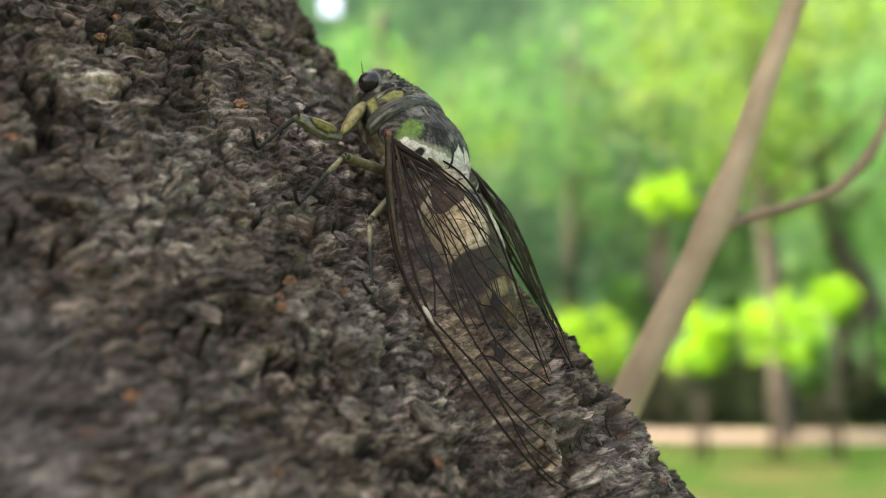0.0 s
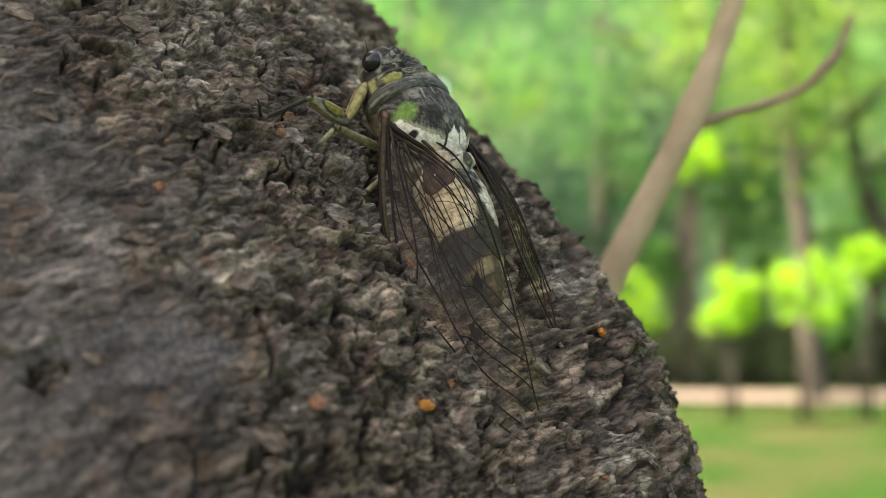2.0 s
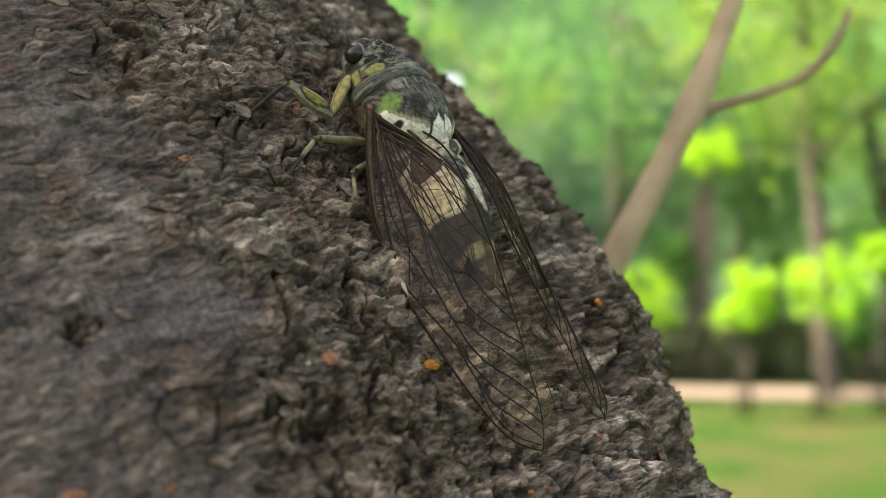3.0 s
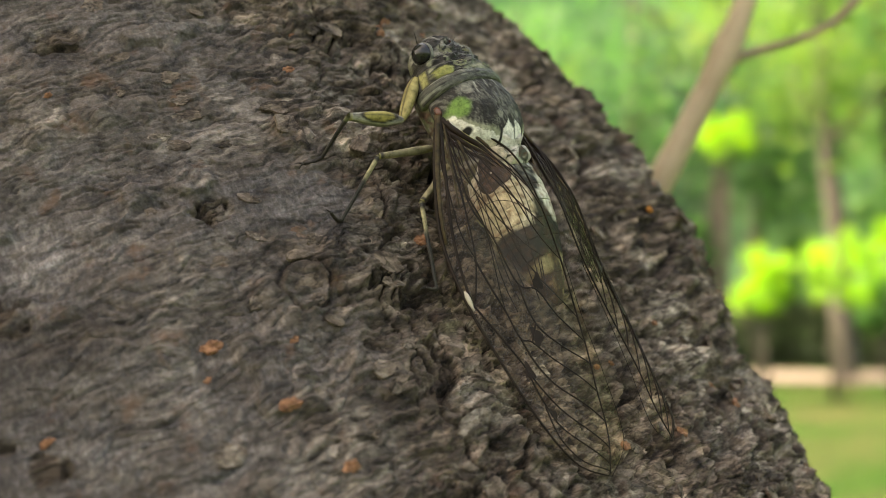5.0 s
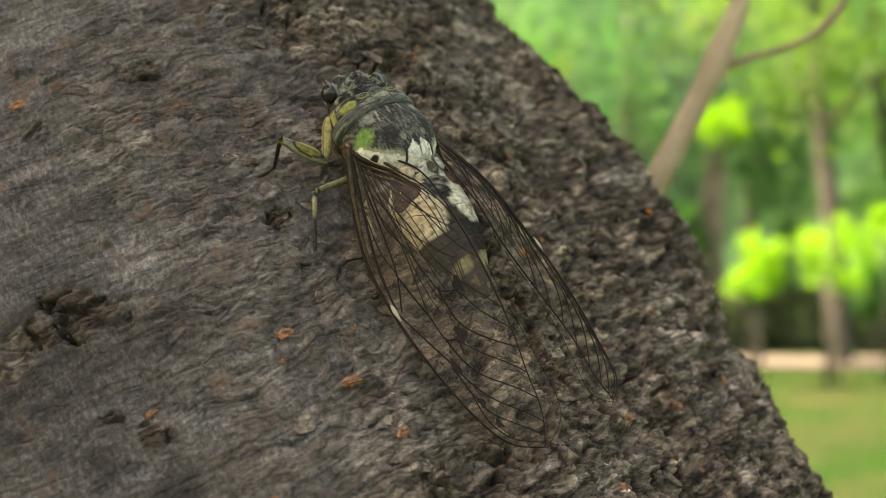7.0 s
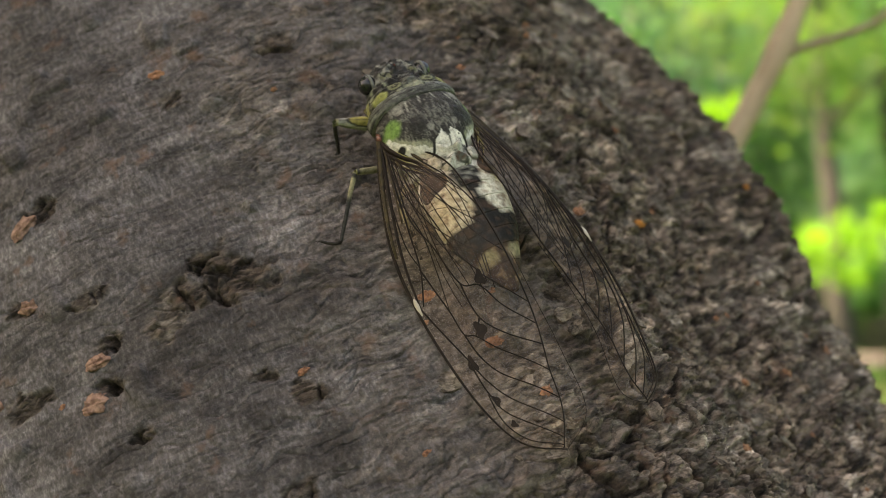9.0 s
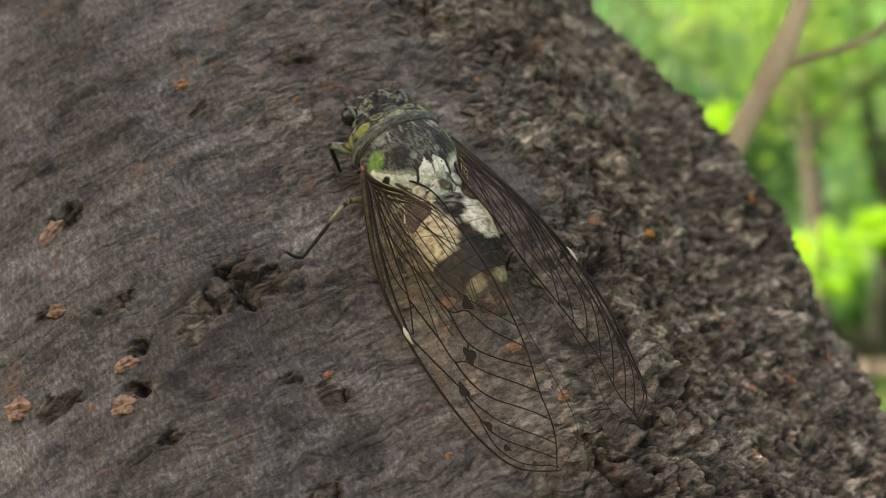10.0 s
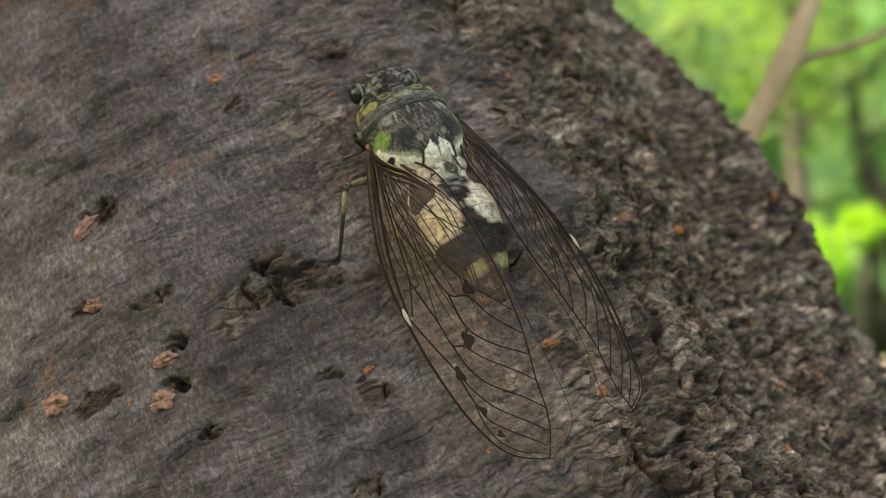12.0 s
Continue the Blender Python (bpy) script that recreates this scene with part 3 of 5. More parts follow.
def pronotum_colour(p):
    x, y = p[..., 0], np.abs(p[..., 1])
    q = np.stack([x, y, p[..., 2]], -1)
    n = fbm(x * 1.0, y * 1.0, 14, 4, 0.5)
    col = blend(np.broadcast_to(DUSK * 1.1, p.shape).copy(), np.array((0.2, 0.2, 0.13)), ease(n, -0.08, 0.2) * 0.9)
    # black seams round grey-olive islands
    col = blend(col, BLACK * 0.8, seams(p, 0.36, 19, 0.04, 0.07))
    for cx, cy, rx, ry in ((7.2, 2.9, 1.15, 1.25), (5.75, 4.1, 0.4, 0.9), (8.7, 4.6, 0.5, 0.5)):
        col = blend(col, BLACK * 0.8, spot(q, cx, cy, rx, ry, 0.15))
    col = blend(col, OLIVE * 1.3, spot(q, 7.25, 2.85, 0.85, 0.95, 0.15))
    col = blend(col, BLACK * 0.7, spot(q, 7.1, 2.9, 0.4, 0.45, 0.25))
    col = blend(col, OLIVE * 1.2, spot(q, 7.05, 2.95, 0.16, 0.2, 0.25))
    col = blend(col, BLACK * 0.7, spot(q, 6.5, 5.3, 1.2, 1.35, 0.12))
    col = blend(col, np.array((0.19, 0.19, 0.06)), spot(q, 6.6, 5.4, 0.85, 1.05, 0.2))
    col = blend(col, BLACK * 0.9, (1 - ease(np.abs(x - 9.55), 0.08, 0.25)) * 0.8)
    col = blend(col, BLACK * 1.4, ease(-p[..., 2], -8.6, -8.3))
    return blend(col, np.array((0.2, 0.185, 0.07)), ease(-p[..., 2], -8.2, -7.9) * (1 - ease(-p[..., 2], -7.0, -6.6)) * ease(x, 5.9, 6.4) * (1 - ease(x, 8.2, 8.6)))


def collar_colour(p):
    x, y = p[..., 0], p[..., 1]
    col = np.broadcast_to(np.array((0.062, 0.061, 0.048)), p.shape).copy()
    col = blend(col, np.array((0.14, 0.138, 0.108)), ease(fbm(x * 2.6, y * 0.8, 24, 4), 0.0, 0.22) * 0.75)
    col = blend(col, BLACK * 1.1, ease(fbm(x * 4.2, y * 0.6, 25, 3), 0.08, 0.2) * 0.8)
    return blend(col, np.array((0.09, 0.095, 0.06)), ease(-p[..., 2], -6.0, -5.2))


HEM = ((2.45, -5.1), (2.7, -4.4), (3.8, -3.45), (4.8, -3.1), (5.6, -2.6), (6.5, -1.35), (7.0, -0.45), (7.3, 0.5))     # front line of the white hem
FLAME = ((0.0, -4.4), (0.25, -4.0), (0.75, -2.85), (1.2, -3.3), (1.9, -3.8), (2.6, -4.3), (2.8, -6.0))               # and of the two white tongues


def scutum_colour(p):
    x, side = p[..., 0], p[..., 1]
    y = np.abs(side + 0.2)
    hair = fbm(x * 1.1, side * 5.0, 34, 5, 0.68)
    haze = fbm(x * 0.5, side * 0.6, 37, 4)
    col = blend(np.broadcast_to(BLACK * 1.2, p.shape).copy(), GREY * 0.75, ease(hair + 0.5 * haze, -0.15, 0.4) * 0.85)
    q = np.stack([x, y, p[..., 2]], -1)
    col = blend(col, BLACK, spot(q, 2.6, 1.5, 1.8, 0.8, 0.3) * ease(hair, -0.25, 0.0) * 0.75)
    col = blend(col, BLACK * 0.9, spot(q, -0.9, 3.6, 1.5, 1.5, 0.4) * 0.85)
    col = blend(col, GREY * 1.3, spot(q, 2.9, 4.8, 0.9, 0.7, 0.4) * 0.8)
    for a, b, c in ((3.4, 3.3, 0.3), (4.2, 1.0, 0.2)):
        line = 1 - ease(np.abs(y - b - c * (a - x)), 0.05, 0.2)
        col = blend(col, GREY * 2.0, line * (1 - ease(np.abs(x - a + 0.7), 0.5, 1.5)) * 0.65)
    col = blend(col, GREY * 1.1, spot(q, -2.1, 2.0, 0.55, 0.5, 0.3) * 0.8)
    ragged = 0.3 * fbm(x * 1.6, side * 2.2, 5, 4) + 0.12 * hair
    col = blend(col, np.array((0.23, 0.23, 0.15)), ease(np.interp(y, *zip(*HEM)) - x + ragged, -0.55, 0.1) * ease(y, 2.6, 3.0) * 0.8)
    col = blend(col, GREEN * 1.05, spot(q, 0.65, 6.5, 1.35, 0.95, 0.35))
    col = blend(col, WHITE, ease(np.interp(y, *zip(*HEM)) - 0.35 - x + 1.3 * ragged, 0.0, 0.16))
    col = blend(col, BLACK * 0.6, spot(q, -2.7, 6.6, 0.55, 0.55, 0.25))
    col = blend(col, WHITE * 1.05, ease(np.interp(y, *zip(*FLAME)) - x + 0.5 * ragged, 0.0, 0.12))
    col = blend(col, BLACK * 0.8, (1 - ease(np.abs(y - 2.65 + 0.35 * (x + 4.8)), 0.16, 0.3)) * ease(-x, 3.8, 4.2))
    col = blend(col, DUSK, (1 - ease(y, 0.03, 0.14)) * ease(-x, 3.4, 4.0))
    col = blend(col, BLACK * 0.6, spot(p, -2.95, -3.2, 0.3, 0.3, 0.15))
    col = blend(col, BLACK * 0.6, spot(p, -4.2, -1.9, 0.14, 0.14, 0.2))
    return blend(col, BLACK, spot(p, 0.1, -1.8, 0.22, 0.22, 0.3))


def cross_colour(p):
    x, y = p[..., 0], np.abs(p[..., 1])
    q = np.stack([x, y, p[..., 2]], -1)
    col = np.broadcast_to(WHITE * 0.85, p.shape).copy()
    col = blend(col, GREY * 1.1, spot(q, -6.7, 2.0, 0.55, 0.9, 0.3) * ease(fbm(x * 1.5, y * 4, 45, 4), -0.2, 0.15))
    col = blend(col, OLIVE * 1.5, spot(p, -6.0, -0.2, 0.9, 0.9) * 0.7)
    col = blend(col, BROWN * 1.3, spot(p, -7.4, -0.6, 0.7, 1.0, 0.4))
    return blend(col, DUSK, ease(fbm(x * 2, p[..., 1] * 2, 44, 3), 0.2, 0.35))


def thorax_colour(p):
    col = np.broadcast_to(OLIVE * 0.8, p.shape).copy()
    col = blend(col, WHITE * 0.5, ease(fbm(p[..., 0], p[..., 1] + p[..., 2], 54, 3), 0.0, 0.3))
    return blend(col, BROWN, ease(fbm(p[..., 0] * 1.3, p[..., 2] * 1.3, 64, 3), 0.05, 0.25))


def abdomen_colour(p):
    x, y = p[..., 0], p[..., 1]
    ay = np.abs(y)
    edge = 0.35 * fbm(x * 0.9, y * 0.9, 74, 4)
    fine = fbm(x * 1.4, y * 1.4, 78, 5, 0.65)
    # golden brown end, then the black ring, the cream band with its dark middle, and the grey plate in front
    col = blend(np.broadcast_to(BROWN * 0.6, p.shape).copy(), TAN * 0.7, ease(fbm(x * 0.8, y * 0.8, 84, 4), 0.0, 0.25) * 0.8)
    col = blend(col, BONE * 0.9, spot(np.stack([x, ay, p[..., 2]], -1), -22.6, 2.2, 1.0, 1.3, 0.4) * 0.7)
    col = blend(col, BLACK * 0.5, ease(x + edge, -21.6, -21.2))
    col = blend(col, BROWN * 0.7, ease(x + edge, -21.6, -21.2) * ease(fine, 0.0, 0.3) * 0.7)
    middle = np.interp(-x, (8.0, 11.4, 12.4, 13.2, 14.6, 17.2), (2.2, 2.0, 1.2, 0.5, 0.9, 2.4))
    band = ease(-x + edge, 8.4, 8.9) * (1 - ease(-x + edge, 16.9, 17.2)) * ease(ay + 1.2 * edge - middle, 0.0, 0.4)
    col = blend(col, np.array((0.46, 0.425, 0.33)), band)
    col = blend(col, BROWN * 2.4, band * ease(fbm(x * 1.7, y * 1.1, 76, 5, 0.65), 0.08, 0.3) * 0.7)
    plate = ease(x, -11.2, -10.7) * (1 - ease(ay + edge, 2.0, 2.5))
    col = blend(col, GREY * 1.1, plate * ease(fine, -0.2, 0.15) * 0.85)
    return blend(col, WHITE, ease(-x, 6.8, 7.2) * (1 - ease(-x + edge, 8.9, 9.3)) * ease(ay + 1.5 * edge, 1.6, 2.0))


WING_LEFT = ([(1.5, 7.8, 7), (-6, 10.5, 3.5), (-14, 12.4, 0.6), (-22.6, 13.2, -0.4), (-32, 13.4, -0.3), (-41, 12.5, -0.3), (-47.4, 10.0, -0.4), (-50.6, 4.8, -0.3)],
             [(-1.5, 6.0, 8.8), (-7, 2.2, 10.6), (-14, 0.8, 9.9), (-22, -0.5, 7.6), (-30, -1.0, 5), (-38, -1.0, 3.2), (-47.0, -0.4, 0.9), (-50.6, 4.8, -0.3)])
WING_RIGHT = ([(1.5, -7.8, 8), (-6, -11.5, 6), (-14, -14.5, 4), (-22.6, -16, 3), (-32, -16, 2.2), (-41, -14.3, 2), (-47.4, -12.2, 2.2), (-50.2, -8.2, 2.4)],
              [(-1.5, -6, 8.8), (-7, -3.6, 10.3), (-14, -4.4, 9.2), (-22, -5.4, 7.0), (-30, -6.9, 5), (-38, -7.2, 3.5), (-47.0, -5.6, 2.6), (-50.2, -8.2, 2.4)])


def wing_place(form, u, v, lift=0.0):
    u, v = np.asarray(u, float), np.asarray(v, float)
    p = spline(form[0], u) * (1 - v)[..., None] + spline(form[1], u) * v[..., None]
    p[..., 2] += 4 * v * (1 - v) * (np.sin(math.pi * np.clip(u, 0, 1)) + 1.7 * np.exp(-((u - 0.27) / 0.15) ** 2)) + lift
    return p


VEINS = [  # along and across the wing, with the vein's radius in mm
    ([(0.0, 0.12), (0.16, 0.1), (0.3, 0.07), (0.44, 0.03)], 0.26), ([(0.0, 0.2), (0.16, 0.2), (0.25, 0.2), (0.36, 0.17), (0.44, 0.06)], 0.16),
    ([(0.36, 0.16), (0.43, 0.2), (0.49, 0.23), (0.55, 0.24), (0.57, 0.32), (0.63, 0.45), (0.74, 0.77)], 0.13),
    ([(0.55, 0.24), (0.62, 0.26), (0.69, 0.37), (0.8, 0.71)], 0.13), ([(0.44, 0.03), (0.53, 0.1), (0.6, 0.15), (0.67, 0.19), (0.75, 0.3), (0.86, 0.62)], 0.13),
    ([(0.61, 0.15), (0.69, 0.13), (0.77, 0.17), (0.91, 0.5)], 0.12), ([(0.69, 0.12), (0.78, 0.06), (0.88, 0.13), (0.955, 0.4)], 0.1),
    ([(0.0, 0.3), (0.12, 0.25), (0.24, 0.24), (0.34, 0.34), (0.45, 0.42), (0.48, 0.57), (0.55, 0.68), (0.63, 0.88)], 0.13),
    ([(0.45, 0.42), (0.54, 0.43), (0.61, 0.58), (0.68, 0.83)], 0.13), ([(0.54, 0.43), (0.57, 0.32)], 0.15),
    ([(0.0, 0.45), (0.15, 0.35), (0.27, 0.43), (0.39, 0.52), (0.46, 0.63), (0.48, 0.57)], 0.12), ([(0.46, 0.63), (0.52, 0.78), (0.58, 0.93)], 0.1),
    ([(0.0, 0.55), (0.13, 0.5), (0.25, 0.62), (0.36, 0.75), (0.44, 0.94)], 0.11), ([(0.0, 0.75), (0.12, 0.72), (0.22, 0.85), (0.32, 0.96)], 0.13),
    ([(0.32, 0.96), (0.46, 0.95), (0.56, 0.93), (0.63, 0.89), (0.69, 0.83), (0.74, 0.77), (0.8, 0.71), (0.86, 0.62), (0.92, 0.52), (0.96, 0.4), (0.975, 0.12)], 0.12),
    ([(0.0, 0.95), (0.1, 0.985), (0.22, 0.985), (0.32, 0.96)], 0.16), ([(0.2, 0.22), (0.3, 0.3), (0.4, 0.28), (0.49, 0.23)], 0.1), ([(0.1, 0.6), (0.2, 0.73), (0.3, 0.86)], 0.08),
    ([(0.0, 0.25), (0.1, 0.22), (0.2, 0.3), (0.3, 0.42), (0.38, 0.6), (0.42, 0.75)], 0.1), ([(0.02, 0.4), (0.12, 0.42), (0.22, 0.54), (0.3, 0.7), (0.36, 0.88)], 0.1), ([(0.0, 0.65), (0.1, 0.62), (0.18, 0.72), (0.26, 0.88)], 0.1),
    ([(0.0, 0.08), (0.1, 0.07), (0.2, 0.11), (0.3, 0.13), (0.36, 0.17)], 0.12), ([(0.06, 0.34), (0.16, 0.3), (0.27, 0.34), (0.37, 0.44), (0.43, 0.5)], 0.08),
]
SPOTS = [(0.465, 0.6, 0.021, 0.045), (0.565, 0.38, 0.024, 0.05), (0.615, 0.16, 0.022, 0.035), (0.715, 0.14, 0.018, 0.03), (0.79, 0.12, 0.014, 0.03)]


def forewing(form, parent, label):
    u, v = np.meshgrid(np.linspace(0, 1, 70), np.linspace(0, 1, 26), indexing="ij")
    p = wing_place(form, u, v)
    p[..., 2] += 0.12 * fbm(u * 22, v * 9, 7, 3)
    wing = part("forewing", grid_mesh("forewing", p * MM), MEMBRANE, parent, label)
    edge = np.linspace(0, 1, 40)
    part("costa", tube(wing_place(form, edge, np.zeros(40)) * MM, [MM * (0.34 - 0.25 * e) for e in edge], 7), VEIN, wing, "dark brown leading edge")
    part("wing_margin", tube(wing_place(form, np.linspace(0.45, 1, 40), np.ones(40)) * MM, [MM * 0.05] * 40, 5), VEIN, wing, "fine dark hind margin")
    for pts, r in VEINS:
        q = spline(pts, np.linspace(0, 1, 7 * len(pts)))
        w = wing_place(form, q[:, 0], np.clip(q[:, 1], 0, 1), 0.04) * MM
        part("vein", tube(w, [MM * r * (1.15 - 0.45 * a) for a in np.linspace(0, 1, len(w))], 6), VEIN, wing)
    for x, y, rx, ry in SPOTS:
        a, b = np.meshgrid(np.linspace(0.02, 1, 5), np.linspace(0, 2 * math.pi, 18, endpoint=False), indexing="ij")
        wob = a * (1 + 0.25 * np.sin(3 * b + x * 40))
        part("smoky_spot", grid_mesh("smoky_spot", wing_place(form, x + rx * 0.85 * wob * np.cos(b), np.clip(y + ry * 1.0 * wob * np.sin(b), 0, 1), 0.12) * MM, True), VEIN, wing, "dark brown spot over a cross vein")
    n = wing_place(form, np.linspace(0.41, 0.455, 6), np.full(6, 0.015), 0.15) * MM
    part("node", tube(n, [0.0001, 0.0003, 0.00036, 0.00032, 0.0002, 0.0001], 8), NODE_WHITE, wing, "cream node on the leading edge")
    for lo, hi, y0, y1, r in ((0, 0.3, 0.03, 0.02, 0.42), (0, 0.24, 0.2, 0.16, 0.2), (0, 0.14, 0.4, 0.36, 0.24), (0, 0.12, 0.75, 0.74, 0.28), (0, 0.1, 0.55, 0.5, 0.2)):
        w = wing_place(form, np.linspace(lo, hi, 9), np.linspace(y0, y1, 9), 0.08) * MM
        part("basal_vein", tube(w, [MM * r * (1.1 - 0.55 * a) for a in np.linspace(0, 1, 9)], 7), VEIN_BASE, wing, "olive brown thickened vein")
    return wing


def hindwing(form, parent):
    u, v = np.meshgrid(np.linspace(0, 0.6, 40), np.linspace(0.18, 0.95, 16), indexing="ij")
    round_off = np.sqrt(np.clip(1 - (u / 0.6) ** 3, 0, 1))
    w = 0.5 + (v - 0.5) * (0.25 + 0.75 * round_off)
    p = wing_place(form, u, w, -0.75)
    wing = part("hindwing", grid_mesh("hindwing", p * MM), HIND_MEMBRANE, parent, "small clear hindwing folded beneath")
    for k in range(7):
        a = np.linspace(0, 0.5 - 0.02 * (k % 3), 12)
        y = 0.26 + 0.095 * k + 0.05 * np.sin(a * 9 + k) + 0.35 * a * (0.6 - 0.1 * k)
        part("vein", tube(wing_place(form, a, 0.5 + (y - 0.5) * (0.25 + 0.75 * np.sqrt(1 - (a / 0.6) ** 3)), -0.72) * MM, [MM * 0.075] * 12, 5), VEIN, wing)
    for k, at in enumerate((0.13, 0.19, 0.25, 0.31, 0.37)):
        c = np.linspace(0.2, 0.86, 10)
        part("vein", tube(wing_place(form, at + 0.05 * np.sin(c * 4 + k), c, -0.7) * MM, [MM * 0.05] * 10, 5), VEIN, wing)
    return wing


def leg_piece(pts, radii, colour, sides=24):
    """A leg joint lofted along its line, with colours by place."""
    u = np.linspace(0, 1, 36)
    line = spline(pts, u)
    r = spline(np.array(radii)[:, None], u)[:, 0]
    a = np.linspace(0, 2 * math.pi, sides, endpoint=False)
    way = np.gradient(line, axis=0)
    way /= np.linalg.norm(way, axis=1)[:, None]
    side = np.cross(way, (0, 1, 0.001))
    side /= np.linalg.norm(side, axis=1)[:, None]
    up = np.cross(way, side)
    co = line[:, None] + r[:, None, None] * (np.cos(a)[None, :, None] * side[:, None] + 0.72 * np.sin(a)[None, :, None] * up[:, None])
    return grid_mesh("leg", co * MM, True, colour(u[:, None] + 0 * a[None], a[None] + 0 * u[:, None]))


def femur_colour(u, a):
    col = blend(np.broadcast_to(np.array((0.2, 0.18, 0.15)), (*u.shape, 3)).copy(), GREY * 2.2, ease(np.abs(np.sin(a)), 0.75, 0.95))
    col = blend(col, np.array((0.26, 0.24, 0.16)), ease(-np.cos(a), 0.2, 0.6))
    d = np.hypot((u - 0.42) / 0.27, np.angle(np.exp(1j * (a + 0.25))) / 1.05)
    col = blend(col, BLACK * 1.2, 1 - ease(d, 1.05, 1.2))
    col = blend(col, np.array((0.24, 0.2, 0.06)), 1 - ease(d, 0.8, 0.95))
    col = blend(col, BLACK, (1 - ease(np.abs(np.sin(2 * a + 0.4)), 0.08, 0.2)) * 0.8)
    return blend(col, BONE * 1.1, ease(u, 0.88, 0.91))


def slim_femur_colour(u, a):
    col = np.broadcast_to(np.array((0.2, 0.172, 0.1)), (*u.shape, 3)).copy()
    col = blend(col, np.array((0.1, 0.085, 0.05)), ease(np.cos(a + 0.6), 0.5, 0.9) * 0.6)
    col = blend(col, BLACK * 1.3, ease(u, 0.84, 0.88) * (1 - ease(u, 0.93, 0.96)) * ease(np.cos(a), -0.2, 0.2))
    return blend(col, LIME * 1.2, ease(u, 0.95, 0.98))


def tibia_colour(u, a):
    col = np.broadcast_to(BONE * 0.9, (*u.shape, 3)).copy()
    col = blend(col, BLACK * 1.4, ease(u, 0.02, 0.05) * (1 - ease(u, 0.13, 0.16)))
    return blend(col, BLACK * 1.4, ease(u, 0.34, 0.48))


def sclerite_colour(u, a):
    col = np.broadcast_to(np.array((0.012, 0.007, 0.005)), (*u.shape, 3)).copy()
    wob = 0.25 * fbm(u * 9, a, 48, 3)
    col = blend(col, LIME * 1.2, ease(np.cos(a - 2.5) + wob, 0.6, 0.85) * ease(u, 0.36, 0.44) * (1 - ease(u, 0.66, 0.78)))
    return blend(col, TAN, ease(np.cos(a - 3.3) + wob, 0.7, 0.95) * ease(u, 0.75, 0.8) * 0.6)


def dark_tibia_colour(u, a):
    return blend(np.broadcast_to(BLACK * 1.6, (*u.shape, 3)).copy(), OLIVE, (1 - ease(u, 0.1, 0.2)))


LEGS = {  # hip, femur and tibia lengths in mm
    "front": ((4.0, 9.6, 2.8), 8.6, 7.2), "middle": ((-1.2, 5.8, 3.5), 9.4, 10.6), "hind": ((-3.0, 3.4, 3.4), 8.6, 12.2)}


def leg(kind, side, parent):
    hip, l1, l2 = LEGS[kind]
    thick = 1.2 if kind == "front" else 0.7
    fem = leg_piece([(0, 0, 0), (0.3 * l1, 0, 0), (0.6 * l1, 0, 0), (0.85 * l1, 0, 0), (l1, 0, 0)], [0.5, thick, thick * 0.95, 0.75, 0.6] if kind == "front" else [0.5, thick, thick * 0.95, 0.6, 0.5], femur_colour if kind == "front" else slim_femur_colour)
    f = part("leg", fem, CUTICLE, parent, kind + " leg, bone-coloured with a yellow and black streak")
    tib = leg_piece([(0, 0, 0), (0.25 * l2, 0, 0.1), (0.7 * l2, 0, 0), (l2, 0, 0)], [0.42, 0.38, 0.34, 0.28], dark_tibia_colour if kind == "front" else tibia_colour)
    t = part("tibia", tib, CUTICLE, f, "slender tibia, dark towards the foot")
    bm = tube([(l2 * MM, 0, 0), ((l2 + 0.5) * MM, 0, 0.0009), ((l2 + 0.7) * MM, 0, 0.0022), ((l2 + 0.75) * MM, 0, 0.0034)], [0.00032, 0.00027, 0.00024, 0.0002], 8)
    for k in (-1, 1):
        add_tube(bm, [((l2 + 0.75) * MM, 0, 0.0033), ((l2 + 0.9) * MM, k * 0.0003, 0.004), ((l2 + 1.25) * MM, k * 0.0005, 0.0043)], [0.00016, 0.0001, 0.00003], 5)
    part("tarsus", bm, CLAW, f).parent = t
    return f, t


def coxa(side, parent):
    """Front hip joint, built along its own x axis."""
    me = leg_piece([(0, 0, 0), (1.8, 0, 0), (4.4, 0, 0), (6.2, 0, 0), (6.9, 0, 0)], [0.6, 1.2, 1.1, 0.7, 0.1], lambda u, a: blend(np.broadcast_to(np.array((0.22, 0.185, 0.075)), (*u.shape, 3)).copy(), BLACK * 1.5, (1 - ease(np.abs(np.sin(a * 1.5 + 1 + 0.4 * u)), 0.1, 0.28)) * 0.8))
    return part("coxa", me, CUTICLE, parent, "pale yellow front hip joint with dark lines")


def eye_ball(parent, side):
    u, v = np.meshgrid(np.linspace(0.02, 0.98, 24), np.linspace(0, 2 * math.pi, 36, endpoint=False), indexing="ij")
    th = u * math.pi
    co = np.stack([11.1 + 1.5 * np.sin(th) * np.cos(v), side * 4.75 + side * 1.4 * np.cos(th), 8.35 + 1.55 * np.sin(th) * np.sin(v)], -1)
    e = part("eye", grid_mesh("eye", co * MM, True), EYE_GLOSS, parent, "glossy black compound eye")
    a = np.linspace(0, 2 * math.pi, 25)
    ring = [(11.0 + 1.5 * math.cos(k), side * 4.6, 8.3 + 1.62 * math.sin(k)) for k in a]
    part("eye_rim", tube(np.array(ring) * MM, 0.00024, 8), RIM, e, "grey-green rim")
    return e


RIM = plain_material("eye_rim_cuticle", (0.03, 0.03, 0.024), (0.14, 0.14, 0.11), 1500, 0.6, 0.3, 0.00006)


